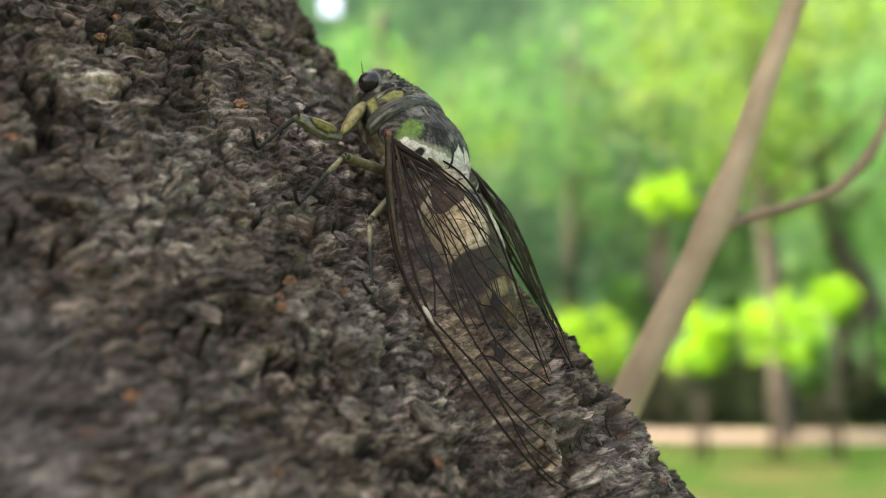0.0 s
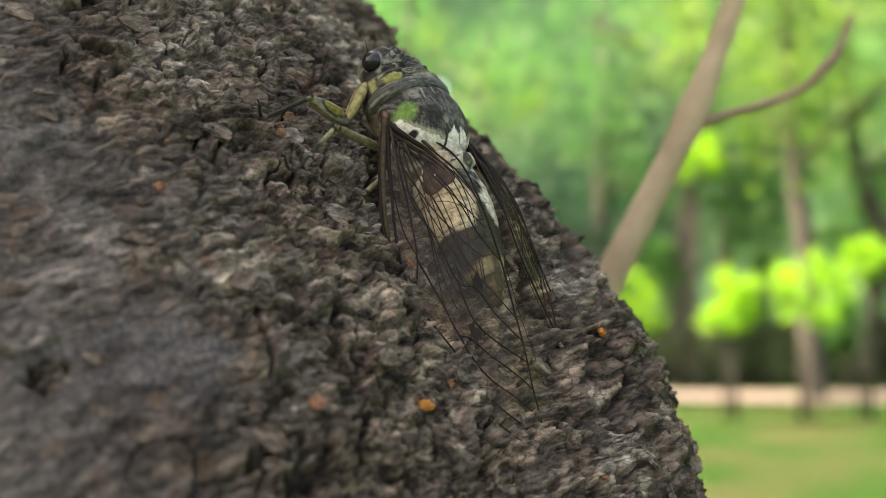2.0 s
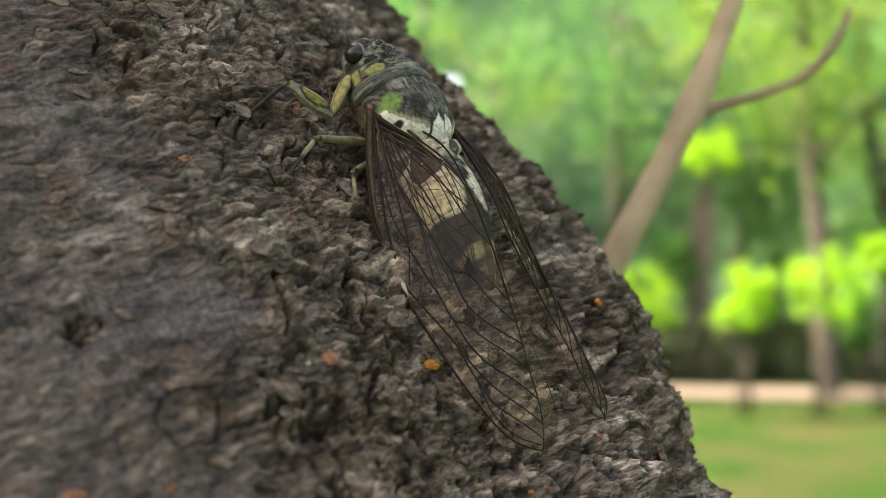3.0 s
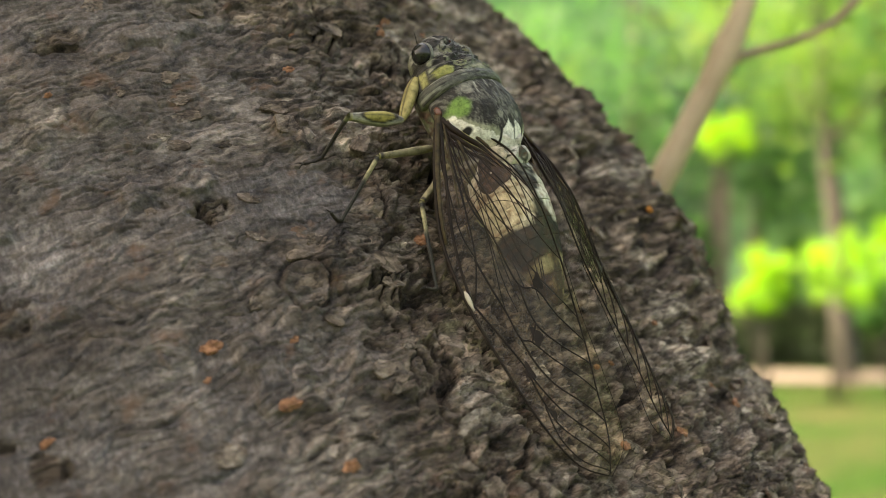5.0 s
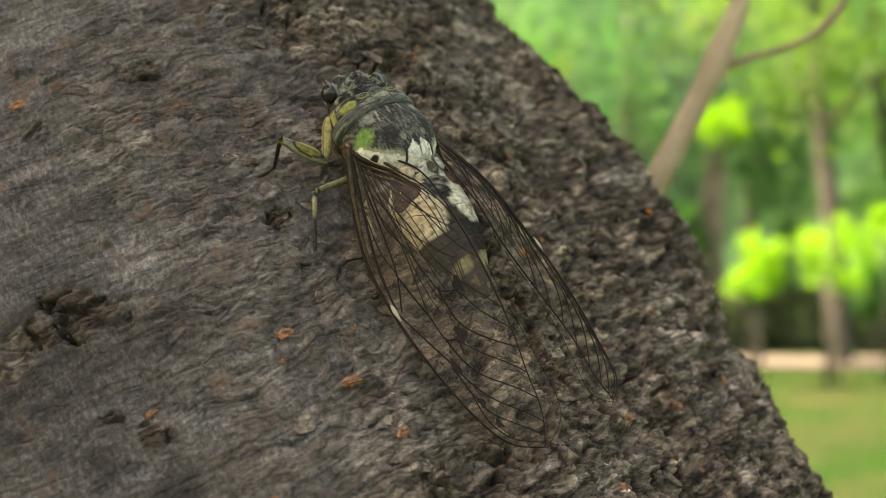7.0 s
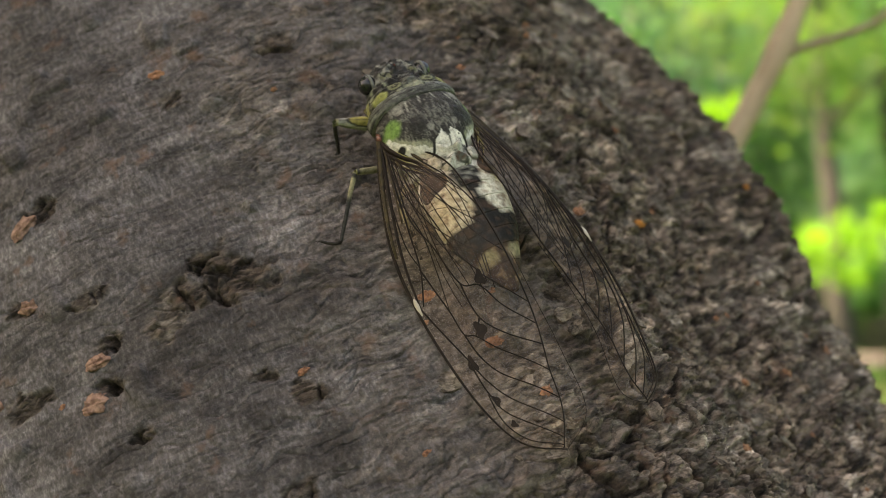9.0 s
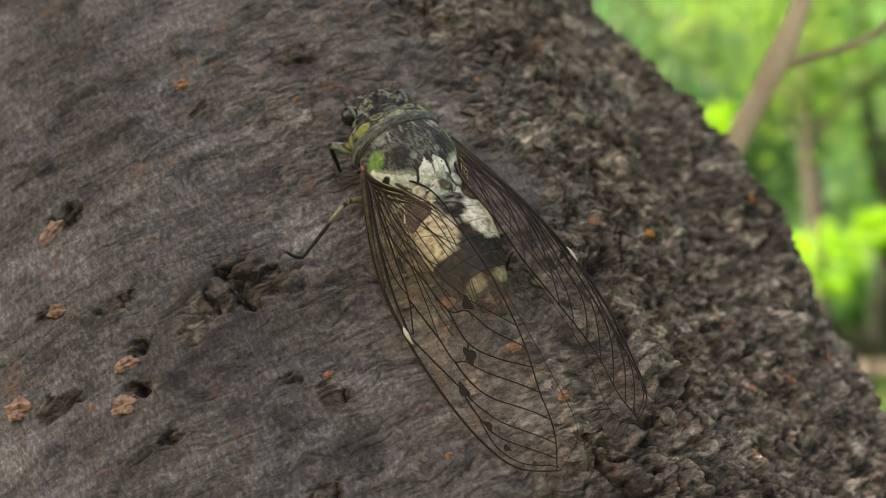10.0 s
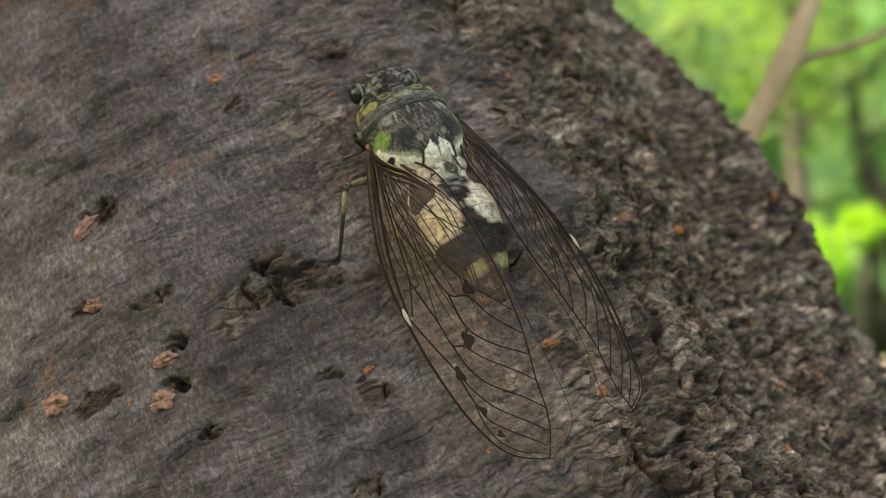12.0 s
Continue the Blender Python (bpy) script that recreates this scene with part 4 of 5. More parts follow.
def cicada():
    bug = tagged(new("cicada"), "black and green cicada with clear wings, clinging to bark", "cicada")
    lofted("head", loft([(14.3, 7.2, 0.9, 0.9, 1.0), (13.7, 7.2, 2.9, 2.2, 2.4), (12.6, 7.2, 4.2, 3.0, 3.4), (11, 7.2, 4.7, 3.5, 4.0), (9.2, 7.2, 5.1, 3.9, 4.0), (8.4, 7.2, 5.0, 3.6, 4.0)], 140, 90,
                        relief=lambda p: 0.8 * fbm(p[..., 0] * 1.3, p[..., 1] * 1.3, 2, 5, 0.6) - 0.35 * np.exp(-(p[..., 1] / 0.4) ** 2)), head_colour, CUTICLE, bug)
    for side in (1, -1):
        eye_ball(bug, side)
        part("antenna", tube([(13.2 * MM, side * 0.0038, 0.008), (13.5 * MM, side * 0.0041, 0.0083), (14.0 * MM, side * 0.0045, 0.0088), (14.4 * MM, side * 0.0048, 0.0092)], [0.00016, 0.00009, 0.00006, 0.00003], 6), CLAW, bug, "fine dark bristle")
    for x, y in ((11.9, 0), (10.9, 0.8), (10.9, -0.8)):
        bm = bmesh.new()
        bmesh.ops.create_icosphere(bm, subdivisions=2, radius=0.0002, matrix=Matrix.Translation((x * MM, y * MM, 0.0105)))
        part("ocellus", bm, RUBY, bug, "tiny red simple eye")

    def pro_relief(p):
        y = np.abs(p[..., 1])
        g = np.exp(-((p[..., 0] - 7.4 - 0.22 * y) / 0.3) ** 2) * ease(y, 0.6, 1.4) + 0.8 * np.exp(-((y - 1.1 - 0.25 * (9 - p[..., 0])) / 0.3) ** 2)
        return -0.5 * g + 0.6 * fbm(p[..., 0] * 1.2, p[..., 1] * 1.2, 12, 5, 0.6)

    lofted("pronotum", loft([(9.9, 6.6, 5.1, 4.2, 3.4), (9.0, 6.6, 5.8, 4.8, 3.5), (7.6, 6.6, 6.5, 5.4, 3.5), (6.2, 6.6, 6.9, 5.7, 3.5), (5.3, 6.6, 6.9, 5.7, 3.4)], 150, 70, pro_relief), pronotum_colour, CUTICLE, bug, "black and lime-green grooved shield")
    lofted("collar", loft([(6.0, 6.6, 6.9, 5.5, 3.4), (5.6, 6.6, 7.35, 5.85, 3.6), (4.9, 6.6, 7.6, 6.0, 3.6), (4.1, 6.6, 7.5, 5.8, 3.5), (3.8, 6.6, 6.9, 5.3, 3.2)], 140, 40,
                          lambda p: 0.16 * fbm(p[..., 0] * 2.4, p[..., 1] * 0.8, 24, 4)), collar_colour, CUTICLE, bug, "ridged grey-green collar")
    lofted("mesonotum", loft([(5.2, 6.8, 6.3, 4.9, 2.2), (3.6, 6.8, 7.0, 5.5, 2.5), (1.2, 6.8, 7.4, 5.85, 2.6), (-1.2, 6.8, 7.2, 5.75, 2.6), (-3.4, 6.8, 6.2, 5.2, 2.4), (-5.0, 6.8, 4.6, 4.4, 2.0), (-6.0, 6.8, 3.0, 3.7, 1.6)], 220, 150,
                             lambda p: 0.14 * fbm(p[..., 0] * 1.2, p[..., 1] * 1.2, 32, 4) + 0.12 * fbm(p[..., 0] * 1.1, p[..., 1] * 5.0, 34, 4)), scutum_colour, WAX, bug, "dark domed back with white wax marks and green corners")

    def cross_relief(p):
        y = np.abs(p[..., 1])
        arms = np.exp(-((y - 0.95 * np.abs(p[..., 0] + 6.6) - 0.2) / 0.55) ** 2)
        return 0.75 * arms - 0.25

    lofted("cruciform_elevation", loft([(-4.6, 7.8, 3.4, 3.3, 1.5), (-5.6, 7.8, 3.5, 3.3, 1.5), (-6.6, 7.8, 3.2, 2.9, 1.5), (-7.7, 7.8, 3.4, 2.8, 1.5), (-8.6, 7.6, 2.6, 2.4, 1.2)], 60, 30, cross_relief), cross_colour, WAX, bug, "pale waxy cross-shaped ridge")
    for side in (1, -1):
        u, v = np.meshgrid(np.linspace(0.03, 1, 14), np.linspace(0, 2 * math.pi, 40, endpoint=False), indexing="ij")
        rim = u * (1 + 0.12 * np.sin(2 * v + 1) + 0.05 * np.sin(5 * v))
        c = np.stack([-6.8 + 1.1 * rim * np.cos(v), side * (3.35 + 0.95 * rim * np.sin(v)), 9.3 - 0.6 * rim * np.sin(v) + 0.85 * np.sqrt(np.clip(1 - 0.98 * u ** 3, 0, 1)) - 0.18 * np.exp(-(u / 0.4) ** 2)], -1)
        dull = 1 - ease(np.hypot(c[..., 0] + 6.8, 1.1 * (np.abs(c[..., 1]) - 3.2)) + 0.5 * fbm(c[..., 0] * 2, c[..., 1] * 4, 46, 4), 0.35, 0.75)
        part("wing_knob", grid_mesh("wing_knob", c * MM, True, blend(np.broadcast_to(WHITE * 0.75, c.shape).copy(), GREY * 1.6, dull * 0.85)), WAX, bug, "flat white waxy lobe with a grey middle")
    lofted("thorax", loft([(8.6, 5.2, 4.6, 2.4, 2.6), (6, 5.0, 6.2, 2.6, 3.0), (1, 5.0, 6.7, 2.8, 3.2), (-4, 5.2, 6.6, 2.8, 3.2), (-8, 5.6, 5.8, 2.6, 3.0)], 50, 40), thorax_colour, WAX, bug, "olive and white underside")
    rings = [(-6.6, 6.1, 5.4, 3.2, 3.5), (-9.2, 5.8, 6.2, 3.9, 3.8), (-11.6, 5.5, 6.4, 4.1, 3.8), (-14.0, 5.2, 6.3, 4.0, 3.6), (-16.4, 4.8, 6.0, 3.75, 3.3), (-18.8, 4.5, 5.3, 3.3, 3.0), (-21.2, 4.5, 4.1, 2.6, 2.6), (-23.6, 4.0, 3.0, 2.0, 2.1), (-25.8, 3.7, 1.8, 1.3, 1.4), (-27.4, 3.5, 0.6, 0.5, 0.5)]
    for k in range(len(rings) - 1):
        a, b = np.array(rings[k]), np.array(rings[k + 1])
        lip = np.array((0, 0, 0.02, 0.02, 0.02))
        sec = [a + (b - a) * 0.0 - lip * 0.8, a + (b - a) * 0.12 + lip * 0.2, a + (b - a) * 0.5 + lip, b + lip * 1.1, b + (a - b) * 0.02 - lip * 2.2]
        sec[3] = b + (b - a) * 0.06 + lip
        sec[4] = b + (b - a) * 0.05 - lip * 2.5
        ring = lofted("abdomen_segment", loft(sec, 64, 12, lambda p: 0.1 * fbm(p[..., 0] * 1.4, p[..., 1] * 1.4, 42, 3)), abdomen_colour, WAX, bug)
    ring.data.transform(Matrix.Translation((0.032, 0, -0.003)))
    ring.location = (-0.032, 0, 0.003)
    for side in (1, -1):
        u, v = np.meshgrid(np.linspace(0.05, 1, 14), np.linspace(0, 2 * math.pi, 36, endpoint=False), indexing="ij")
        lobe = u * (1 + 0.16 * np.cos(3 * v + 0.6))
        x, th = -9.0 + 2.5 * lobe * np.cos(v), np.radians(34 + 30 * lobe * np.sin(v))
        cut = spline(rings, np.clip((-6.6 - x) / 20.8, 0, 1))
        out = 0.1 + 0.3 * (1 - u ** 2)
        c = np.stack([x, side * (cut[..., 2] + out) * np.cos(th) ** 0.85, cut[..., 1] + (cut[..., 3] + out) * np.sin(th) ** 0.9], -1)
        mark = blend(np.broadcast_to(np.array((0.035, 0.024, 0.018)), c.shape).copy(), BROWN * 1.4, ease(fbm(x * 1.2, th * 5, 57, 4), 0.0, 0.25))
        part("tymbal_cover", grid_mesh("tymbal_cover", c * MM, True, mark), CUTICLE, bug, "smooth brown tymbal cover")
        form = WING_LEFT if side > 0 else WING_RIGHT
        hindwing(form, bug)
        forewing(form, bug, "clear brown-tinted forewing with dark veins")
        bm = bmesh.new()
        bmesh.ops.create_icosphere(bm, subdivisions=2, radius=1.0, matrix=Matrix.Translation((1.9 * MM, side * 7.45 * MM, 7.3 * MM)) @ Matrix.Diagonal((0.0008, 0.0005, 0.00055, 1)))
        part("wing_hinge", bm, plain_material("wing_hinge", (0.012, 0.005, 0.004), (0.16, 0.05, 0.022), 900, 0.35, 0.4, 0.0002), bug, "rusty red wing hinge")
        for dx, dz, thick in ((0.0, 0.0, 0.4), (-0.9, -0.5, 0.34), (-1.9, -1.0, 0.3)):
            ridge = [(2.0 + dx, side * 7.5, 6.9 + dz), (-0.4 + dx, side * 7.55, 7.6 + dz), (-3.0 + dx, side * 6.7, 8.4 + 0.8 * dz), (-5.4 + dx, side * 5.2, 9.1 + 0.5 * dz), (-8.2 + 1.4 * dx, side * (3.9 + 0.3 * dx), 9.5 + 0.3 * dz)]
            part("wing_base_plate", leg_piece(ridge, [0.12, thick, thick * 1.1, thick * 0.7, 0.08], sclerite_colour), CUTICLE, bug, "dark brown wing base ridge with a yellow-olive streak")
    return bug


# ---- the young tree beside the trunk ----
def young_tree():
    stem = [Vector((-0.62, 0.26, -0.05)), Vector((-0.3, 0.268, 0.6)), Vector((-0.02, 0.272, 1.16)), Vector((0.0157, 0.272, 1.232)), Vector((0.040, 0.272, 1.281)), Vector((0.0632, 0.272, 1.327)), Vector((0.078, 0.272, 1.366)), Vector((0.098, 0.276, 1.410)), Vector((0.16, 0.29, 1.52)), Vector((0.33, 0.33, 1.85)), Vector((0.45, 0.4, 2.4))]
    t = tagged(new("young_tree"), "thin leaning sapling with smooth light brown stem", "sapling")
    line = spline(stem, np.linspace(0, 1, 90))
    rad = np.interp(np.linspace(0, 1, 90), (0, 0.3, 0.42, 0.55, 0.7, 1), (0.016, 0.006, 0.0039, 0.0029, 0.0024, 0.0016))
    for z, up in ((1.262, 0.0007), (1.327, 0.001)):
        rad = rad + up * np.exp(-((line[:, 2] - z) / 0.006) ** 2)
    part("stem", tube(line, list(rad), 14), STEM, t)
    twig = spline([(0.0655, 0.272, 1.3245), (0.0725, 0.272, 1.3268), (0.0803, 0.272, 1.3289), (0.0903, 0.272, 1.3328), (0.0957, 0.272, 1.3374), (0.1, 0.272, 1.343), (0.104, 0.273, 1.352)], np.linspace(0, 1, 30))
    part("side_branch", tube(twig, list(np.interp(np.linspace(0, 1, 30), (0, 0.1, 0.5, 0.75, 1), (0.0018, 0.0012, 0.001, 0.0013, 0.0007))), 10), TWIG, t, "thin rusty side branch")
    twig = spline([(0.085, 0.273, 1.383), (0.078, 0.275, 1.39), (0.06, 0.28, 1.405), (0.02, 0.3, 1.44)], np.linspace(0, 1, 16))
    part("side_branch", tube(twig, [0.0012] * 16, 8), TWIG, t, "thin rusty side branch")
    return t


# ---- park behind ----
def ground():
    g = np.concatenate([-np.geomspace(400, 3, 14), np.linspace(-2.5, 20, 80), np.geomspace(22, 600, 16)])
    x, y = np.meshgrid(np.concatenate([-np.geomspace(400, 9, 14), np.linspace(-8, 12, 60), np.geomspace(13, 400, 14)]), g, indexing="ij")
    z = 0.03 * fbm(x / 2.5, y / 2.5, 3, 4)
    m, t, p = material("lawn")
    col = ramp(t, noise_at(t, 9, 8), (0.25, (0.009, 0.034, 0.004)), (0.55, (0.02, 0.064, 0.007)), (0.8, (0.032, 0.078, 0.011)))
    patch = ramp(t, noise_at(t, 1.1, 5), (0.45, (0, 0, 0)), (0.6, (0.6, 0.6, 0.6)))
    t.links.new(mix(t, patch, col, (0.075, 0.066, 0.03)), p.inputs["Base Color"])
    p.inputs["Roughness"].default_value = 0.9
    p.inputs["Specular IOR Level"].default_value = 0.1
    bump(t, p, noise_at(t, 60, 5), 1.0, 0.05)
    tagged(part("ground", grid_mesh("ground", np.stack([x, y, z], -1)), m), "mown green lawn with pale dry patches", "lawn", kind="structure")
    px, py = np.meshgrid(np.linspace(-12, 14, 60), np.linspace(0, 1, 8), indexing="ij")
    yy = 13.7 + 1.5 * py + 0.1 * np.sin(px)
    co = np.stack([px, yy, 0.05 + 0.03 * np.sin(math.pi * py)], -1)
    m2 = plain_material("sandy_path", (0.085, 0.066, 0.055), (0.13, 0.105, 0.09), 14, 0.95, 0.4, 0.02)
    tagged(part("path", grid_mesh("path", co), m2), "pale pinkish sandy footpath across the lawn", "path", kind="structure")
    u, v = np.meshgrid(np.linspace(-1.6, 1.6, 200), np.linspace(-0.5, 30, 40), indexing="ij")
    co = np.stack([60 * np.sin(u), 60 * np.cos(u), v], -1)
    m3, t3, p3 = material("far_woods")
    t3.links.new(ramp(t3, noise_at(t3, 0.9, 7), (0.3, (0.022, 0.065, 0.028)), (0.5, (0.065, 0.17, 0.065)), (0.7, (0.16, 0.3, 0.1))), p3.inputs["Base Color"])
    woods = grid_mesh("backdrop", co)
    bm = bmesh.new()
    bm.from_mesh(woods)
    gone = [f for f in bm.faces if any((f.calc_center_median() - (Vector(a) + (Vector(b) - Vector(a)) * 4.7)).length < 0.5 + r for a, b, r in OPENINGS)]
    bmesh.ops.delete(bm, geom=gone, context="FACES")
    bm.to_mesh(woods)
    bm.free()
    tagged(part("backdrop", woods, m3), "distant green woods", "woods", kind="structure")


def park_tree(x, y, r, lean, top, leaf, seed, leaves=2600, spread=(2.2, 2.0, 1.6), low=3.2):
    rng = np.random.default_rng(seed)
    t = tagged(new("park_tree"), "dark-trunked shade tree with bright green leaves on the lawn", "tree", "park trees")
    t.location = (x, y, 0)
    p = spline([(0, 0, -0.1), (lean * 0.1, 0, 0.8), (lean * 0.3, 0, 1.9), (lean * 0.7, 0.05, 3.0), (lean, 0, top)], np.linspace(0, 1, 26))
    part("trunk", tube(p, list(np.interp(np.linspace(0, 1, 26), (0, 0.08, 0.5, 1), (r * 1.5, r * 1.1, r * 0.85, r * 0.3))), 12), WOODS, t)
    for k in range(2):
        a = rng.uniform(0, 2 * math.pi)
        z = rng.uniform(0.7, 0.9)
        b = spline([(0, 0, -0.1), (lean * 0.1, 0, 0.8), (lean * 0.3, 0, 1.9), (lean * 0.7, 0.05, 3.0), (lean, 0, top)], np.array([z]))[0]
        q = [b + np.array((math.cos(a) * d, math.sin(a) * d, 0.5 * d)) for d in (0, 0.5, 1.0, 1.6)]
        part("limb", tube(q, [r * 0.4, r * 0.3, r * 0.2, r * 0.08], 8), WOODS, t)
    me = leaf_cloud(int(leaves * 1.8), np.array(spread), 0.11, rng, 0.3, 26, 0.75, (x + lean, y, low))
    c = part("crown", me, leaf, t, "", False)
    c.location = (lean, 0, low)
    tagged(c, kind="stuff")
    return t


def shrub(x, y, z, size, leaf, seed, leaves=500, label="round shrub with sunlight coloured into its yellow-green leaves, on a thin stem", size_leaf=0.07):
    rng = np.random.default_rng(seed)
    t = tagged(new("shrub"), label, "shrub", "shrubs")
    t.location = (x, y, 0)
    for k in range(3):
        a = 2.1 * k + seed
        part("stem", tube([(0.08 * math.cos(a), 0.08 * math.sin(a), -0.05), (0.05 * math.cos(a), 0.05 * math.sin(a), z * 0.5), (0.3 * size * math.cos(a), 0.3 * size * math.sin(a), z)], [0.02, 0.015, 0.008], 7), WOODS, t)
    c = part("leaves", leaf_cloud(leaves, np.array((size, size, size * 0.85)) * 0.75, size_leaf, rng, 0.3, 14, size * 0.3), leaf, t, "", False)
    c.location = (0, 0, z)
    tagged(c, kind="stuff")
    return t


def hedge():
    rng = np.random.default_rng(77)
    n = 24000
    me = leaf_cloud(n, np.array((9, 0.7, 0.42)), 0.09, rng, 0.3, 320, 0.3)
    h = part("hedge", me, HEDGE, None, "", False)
    h.location = (4.5, 16.7, 0.42)
    tagged(h, "low dark green hedge along the footpath", "hedge", kind="stuff")


def park():
    ground()
    hedge()
    park_tree(2.99, 17.0, 0.21, 0.2, 5.5, LEAF, 1, low=4.6)
    park_tree(4.0, 14.0, 0.15, -0.3, 5.5, LEAF_YELLOW, 2, low=4.7)
    park_tree(6.4, 17.0, 0.22, -1.2, 6.0, LEAF, 3, low=4.0)
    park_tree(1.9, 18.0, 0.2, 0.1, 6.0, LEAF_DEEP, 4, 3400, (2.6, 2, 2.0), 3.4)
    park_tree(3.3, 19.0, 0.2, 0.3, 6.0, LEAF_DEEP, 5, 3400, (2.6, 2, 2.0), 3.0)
    park_tree(-1.2, 17.0, 0.2, 0.3, 6.0, LEAF, 6, 3400, (2.6, 2, 2.2), 3.2)
    park_tree(6.4, 19.0, 0.2, 0.1, 6.0, LEAF, 7, 3400, (2.6, 2, 2.2), 3.0)
    park_tree(0.4, 21.0, 0.2, -0.2, 6.0, LEAF_YELLOW, 8, 3400, (3.0, 2, 2.2), 3.8)
    park_tree(4.6, 22.0, 0.2, 0.2, 6.0, LEAF_YELLOW, 9, 3400, (3.0, 2, 2.2), 3.6)
    park_tree(8.6, 17.0, 0.2, -0.2, 6.0, LEAF, 10, 3000, (2.6, 2, 2.2), 3.4)
    # bright round shrubs, their sunlight painted in by the leaf colour
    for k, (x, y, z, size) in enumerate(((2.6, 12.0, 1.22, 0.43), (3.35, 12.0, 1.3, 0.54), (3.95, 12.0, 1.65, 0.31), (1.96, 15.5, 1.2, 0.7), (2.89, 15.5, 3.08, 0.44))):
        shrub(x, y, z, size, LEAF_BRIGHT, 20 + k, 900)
    for k, (x, y, z, size) in enumerate(((4.8, 15.3, 0.9, 0.55), (6.0, 15.6, 1.0, 0.6), (2.6, 17.2, 1.5, 0.8), (4.2, 17.4, 1.4, 0.8), (0.6, 17.0, 1.5, 0.9), (-1.0, 16.4, 1.4, 0.9))):
        shrub(x, y, z, size, LEAF, 40 + k, 900, "leafy green shrub behind the footpath", 0.12)


tree = lean_tree()
bug = cicada()
bug_legs = {(kind, side): leg(kind, side, bug) for kind in LEGS for side in (1, -1)}
hips = {side: coxa(side, bug) for side in (1, -1)}
young_tree()
park()
bark_pieces(tree)
cam.data.dof.focus_object = [o for o in bug.children if o.name.startswith("abdomen_segment")][-1]

# ---- what moves ----
CRAWL = [  # seconds; mm up the trunk, degrees round it, mm off the bark; heading, pitch and roll in degrees
    (0.0, -44.7, -71.1, 1.3, 10.6, 2.5, -5.8), (0.5, -53.9, -67.2, 2.0, 9.7, 1.3, -7.3), (1.0, -58.1, -68.2, 1.4, 12.3, -0.2, -8.5), (1.5, -64.4, -65.6, 0.4, 10.8, -3.0, -8.3),
    (2.0, -69.8, -65.1, -0.7, 10.2, -2.5, -7.1), (2.5, -72.9, -63.3, -1.3, 11.9, -0.7, -5.4), (2.7, -73.0, -62.0, -1.1, 12.6, -0.5, -4.4), (4.3, -93.3, -52.0, 0.5, 10.9, -5.8, 4.4),
    (4.5, -96.1, -51.2, 0.7, 11.4, -5.8, 5.1), (5.0, -98.1, -50.2, 2.2, 12.0, -6.0, 5.5), (5.5, -100.2, -48.9, 2.4, 12.8, -5.5, 5.9), (6.0, -100.0, -46.5, 2.6, 13.3, -4.7, 5.2),
    (6.5, -101.1, -42.3, 0.9, 14.1, -2.7, 3.4), (7.0, -97.8, -39.5, 0.1, 13.8, -1.5, 1.6), (7.5, -97.5, -36.0, -1.0, 13.6, -0.2, -1.4), (7.7, -96.9, -35.2, -1.0, 13.0, 0.0, -2.0),
    (9.3, -100.0, -28.9, -0.5, 6.1, 0.2, -1.3), (9.5, -100.5, -27.9, -0.7, 6.8, 0.6, -1.0), (10.0, -100.7, -26.4, -1.0, 8.0, 1.3, -0.1), (10.5, -99.9, -25.4, -0.9, 7.0, 0.9, 0.9),
    (11.0, -98.4, -24.8, -0.5, 6.6, -0.1, 1.4), (11.5, -97.7, -24.3, 0.0, 5.9, -0.8, 1.5), (12.0, -97.3, -24.0, 0.2, 6.0, -0.9, 1.7)]
FRONT_KNEE = [  # seconds; mm in the cicada's space
    (0, 6.1, 19.9, 2.9), (0.5, 5.9, 18.2, 3.6), (1, 4.6, 18.1, 3.3), (1.5, 6.7, 18.1, 4.2), (2, 5.8, 18.2, 5.0), (2.5, 8.5, 17.4, 4.7), (2.7, 8.6, 17.1, 4.5), (4.3, 6.6, 19.3, 3.1), (5, 5.9, 17.4, 1.2), (5.5, 6.8, 17.6, 1.3), (6, 7.2, 15.0, 1.8), (6.5, 8.3, 9.9, 2.4), (7, 7.6, 15.4, 5.2), (7.5, 8.4, 11.0, 5.3), (7.7, 8.1, 10.4, 5.3), (9.3, 7.9, 11.7, 6.2), (9.5, 7.9, 10.8, 6.2), (10, 8.6, 9.3, 6.4), (10.5, 7.8, 9.3, 6.3), (11, 7.1, 8.9, 5.7), (11.5, 4.7, 8.7, 7.2), (12, 4.4, 8.6, 7.6)]
FRONT_FOOT = [
    (0, 3.5, 25.5, -1.6), (0.5, 3.4, 22.5, -2.0), (1, 4.4, 22.3, -0.5), (1.5, 3.7, 23.4, 0.2), (2, 5.0, 24.9, 0.5), (2.5, 7.6, 21.0, 0.9), (2.7, 7.9, 19.9, 0.5), (4.3, 6.2, 21.9, -3.6), (5, 4.4, 17.5, -5.9), (5.5, 5.1, 16.9, -5.6), (6, 4.7, 12.7, -4.6), (6.5, 4.6, 6.4, -1.5), (7, 7.7, 13.9, -1.6), (7.5, 5.7, 9.0, 1.0), (7.7, 5.3, 8.0, 1.2), (9.3, 7.7, 10.7, 0.4), (9.5, 7.3, 9.2, 0.7), (10, 8.1, 7.6, 1.1), (10.5, 7.3, 5.8, 1.0), (11, 7.6, 6.0, 0.4), (11.5, 6.1, 5.1, 1.1), (12, 5.8, 5.2, 1.4)]
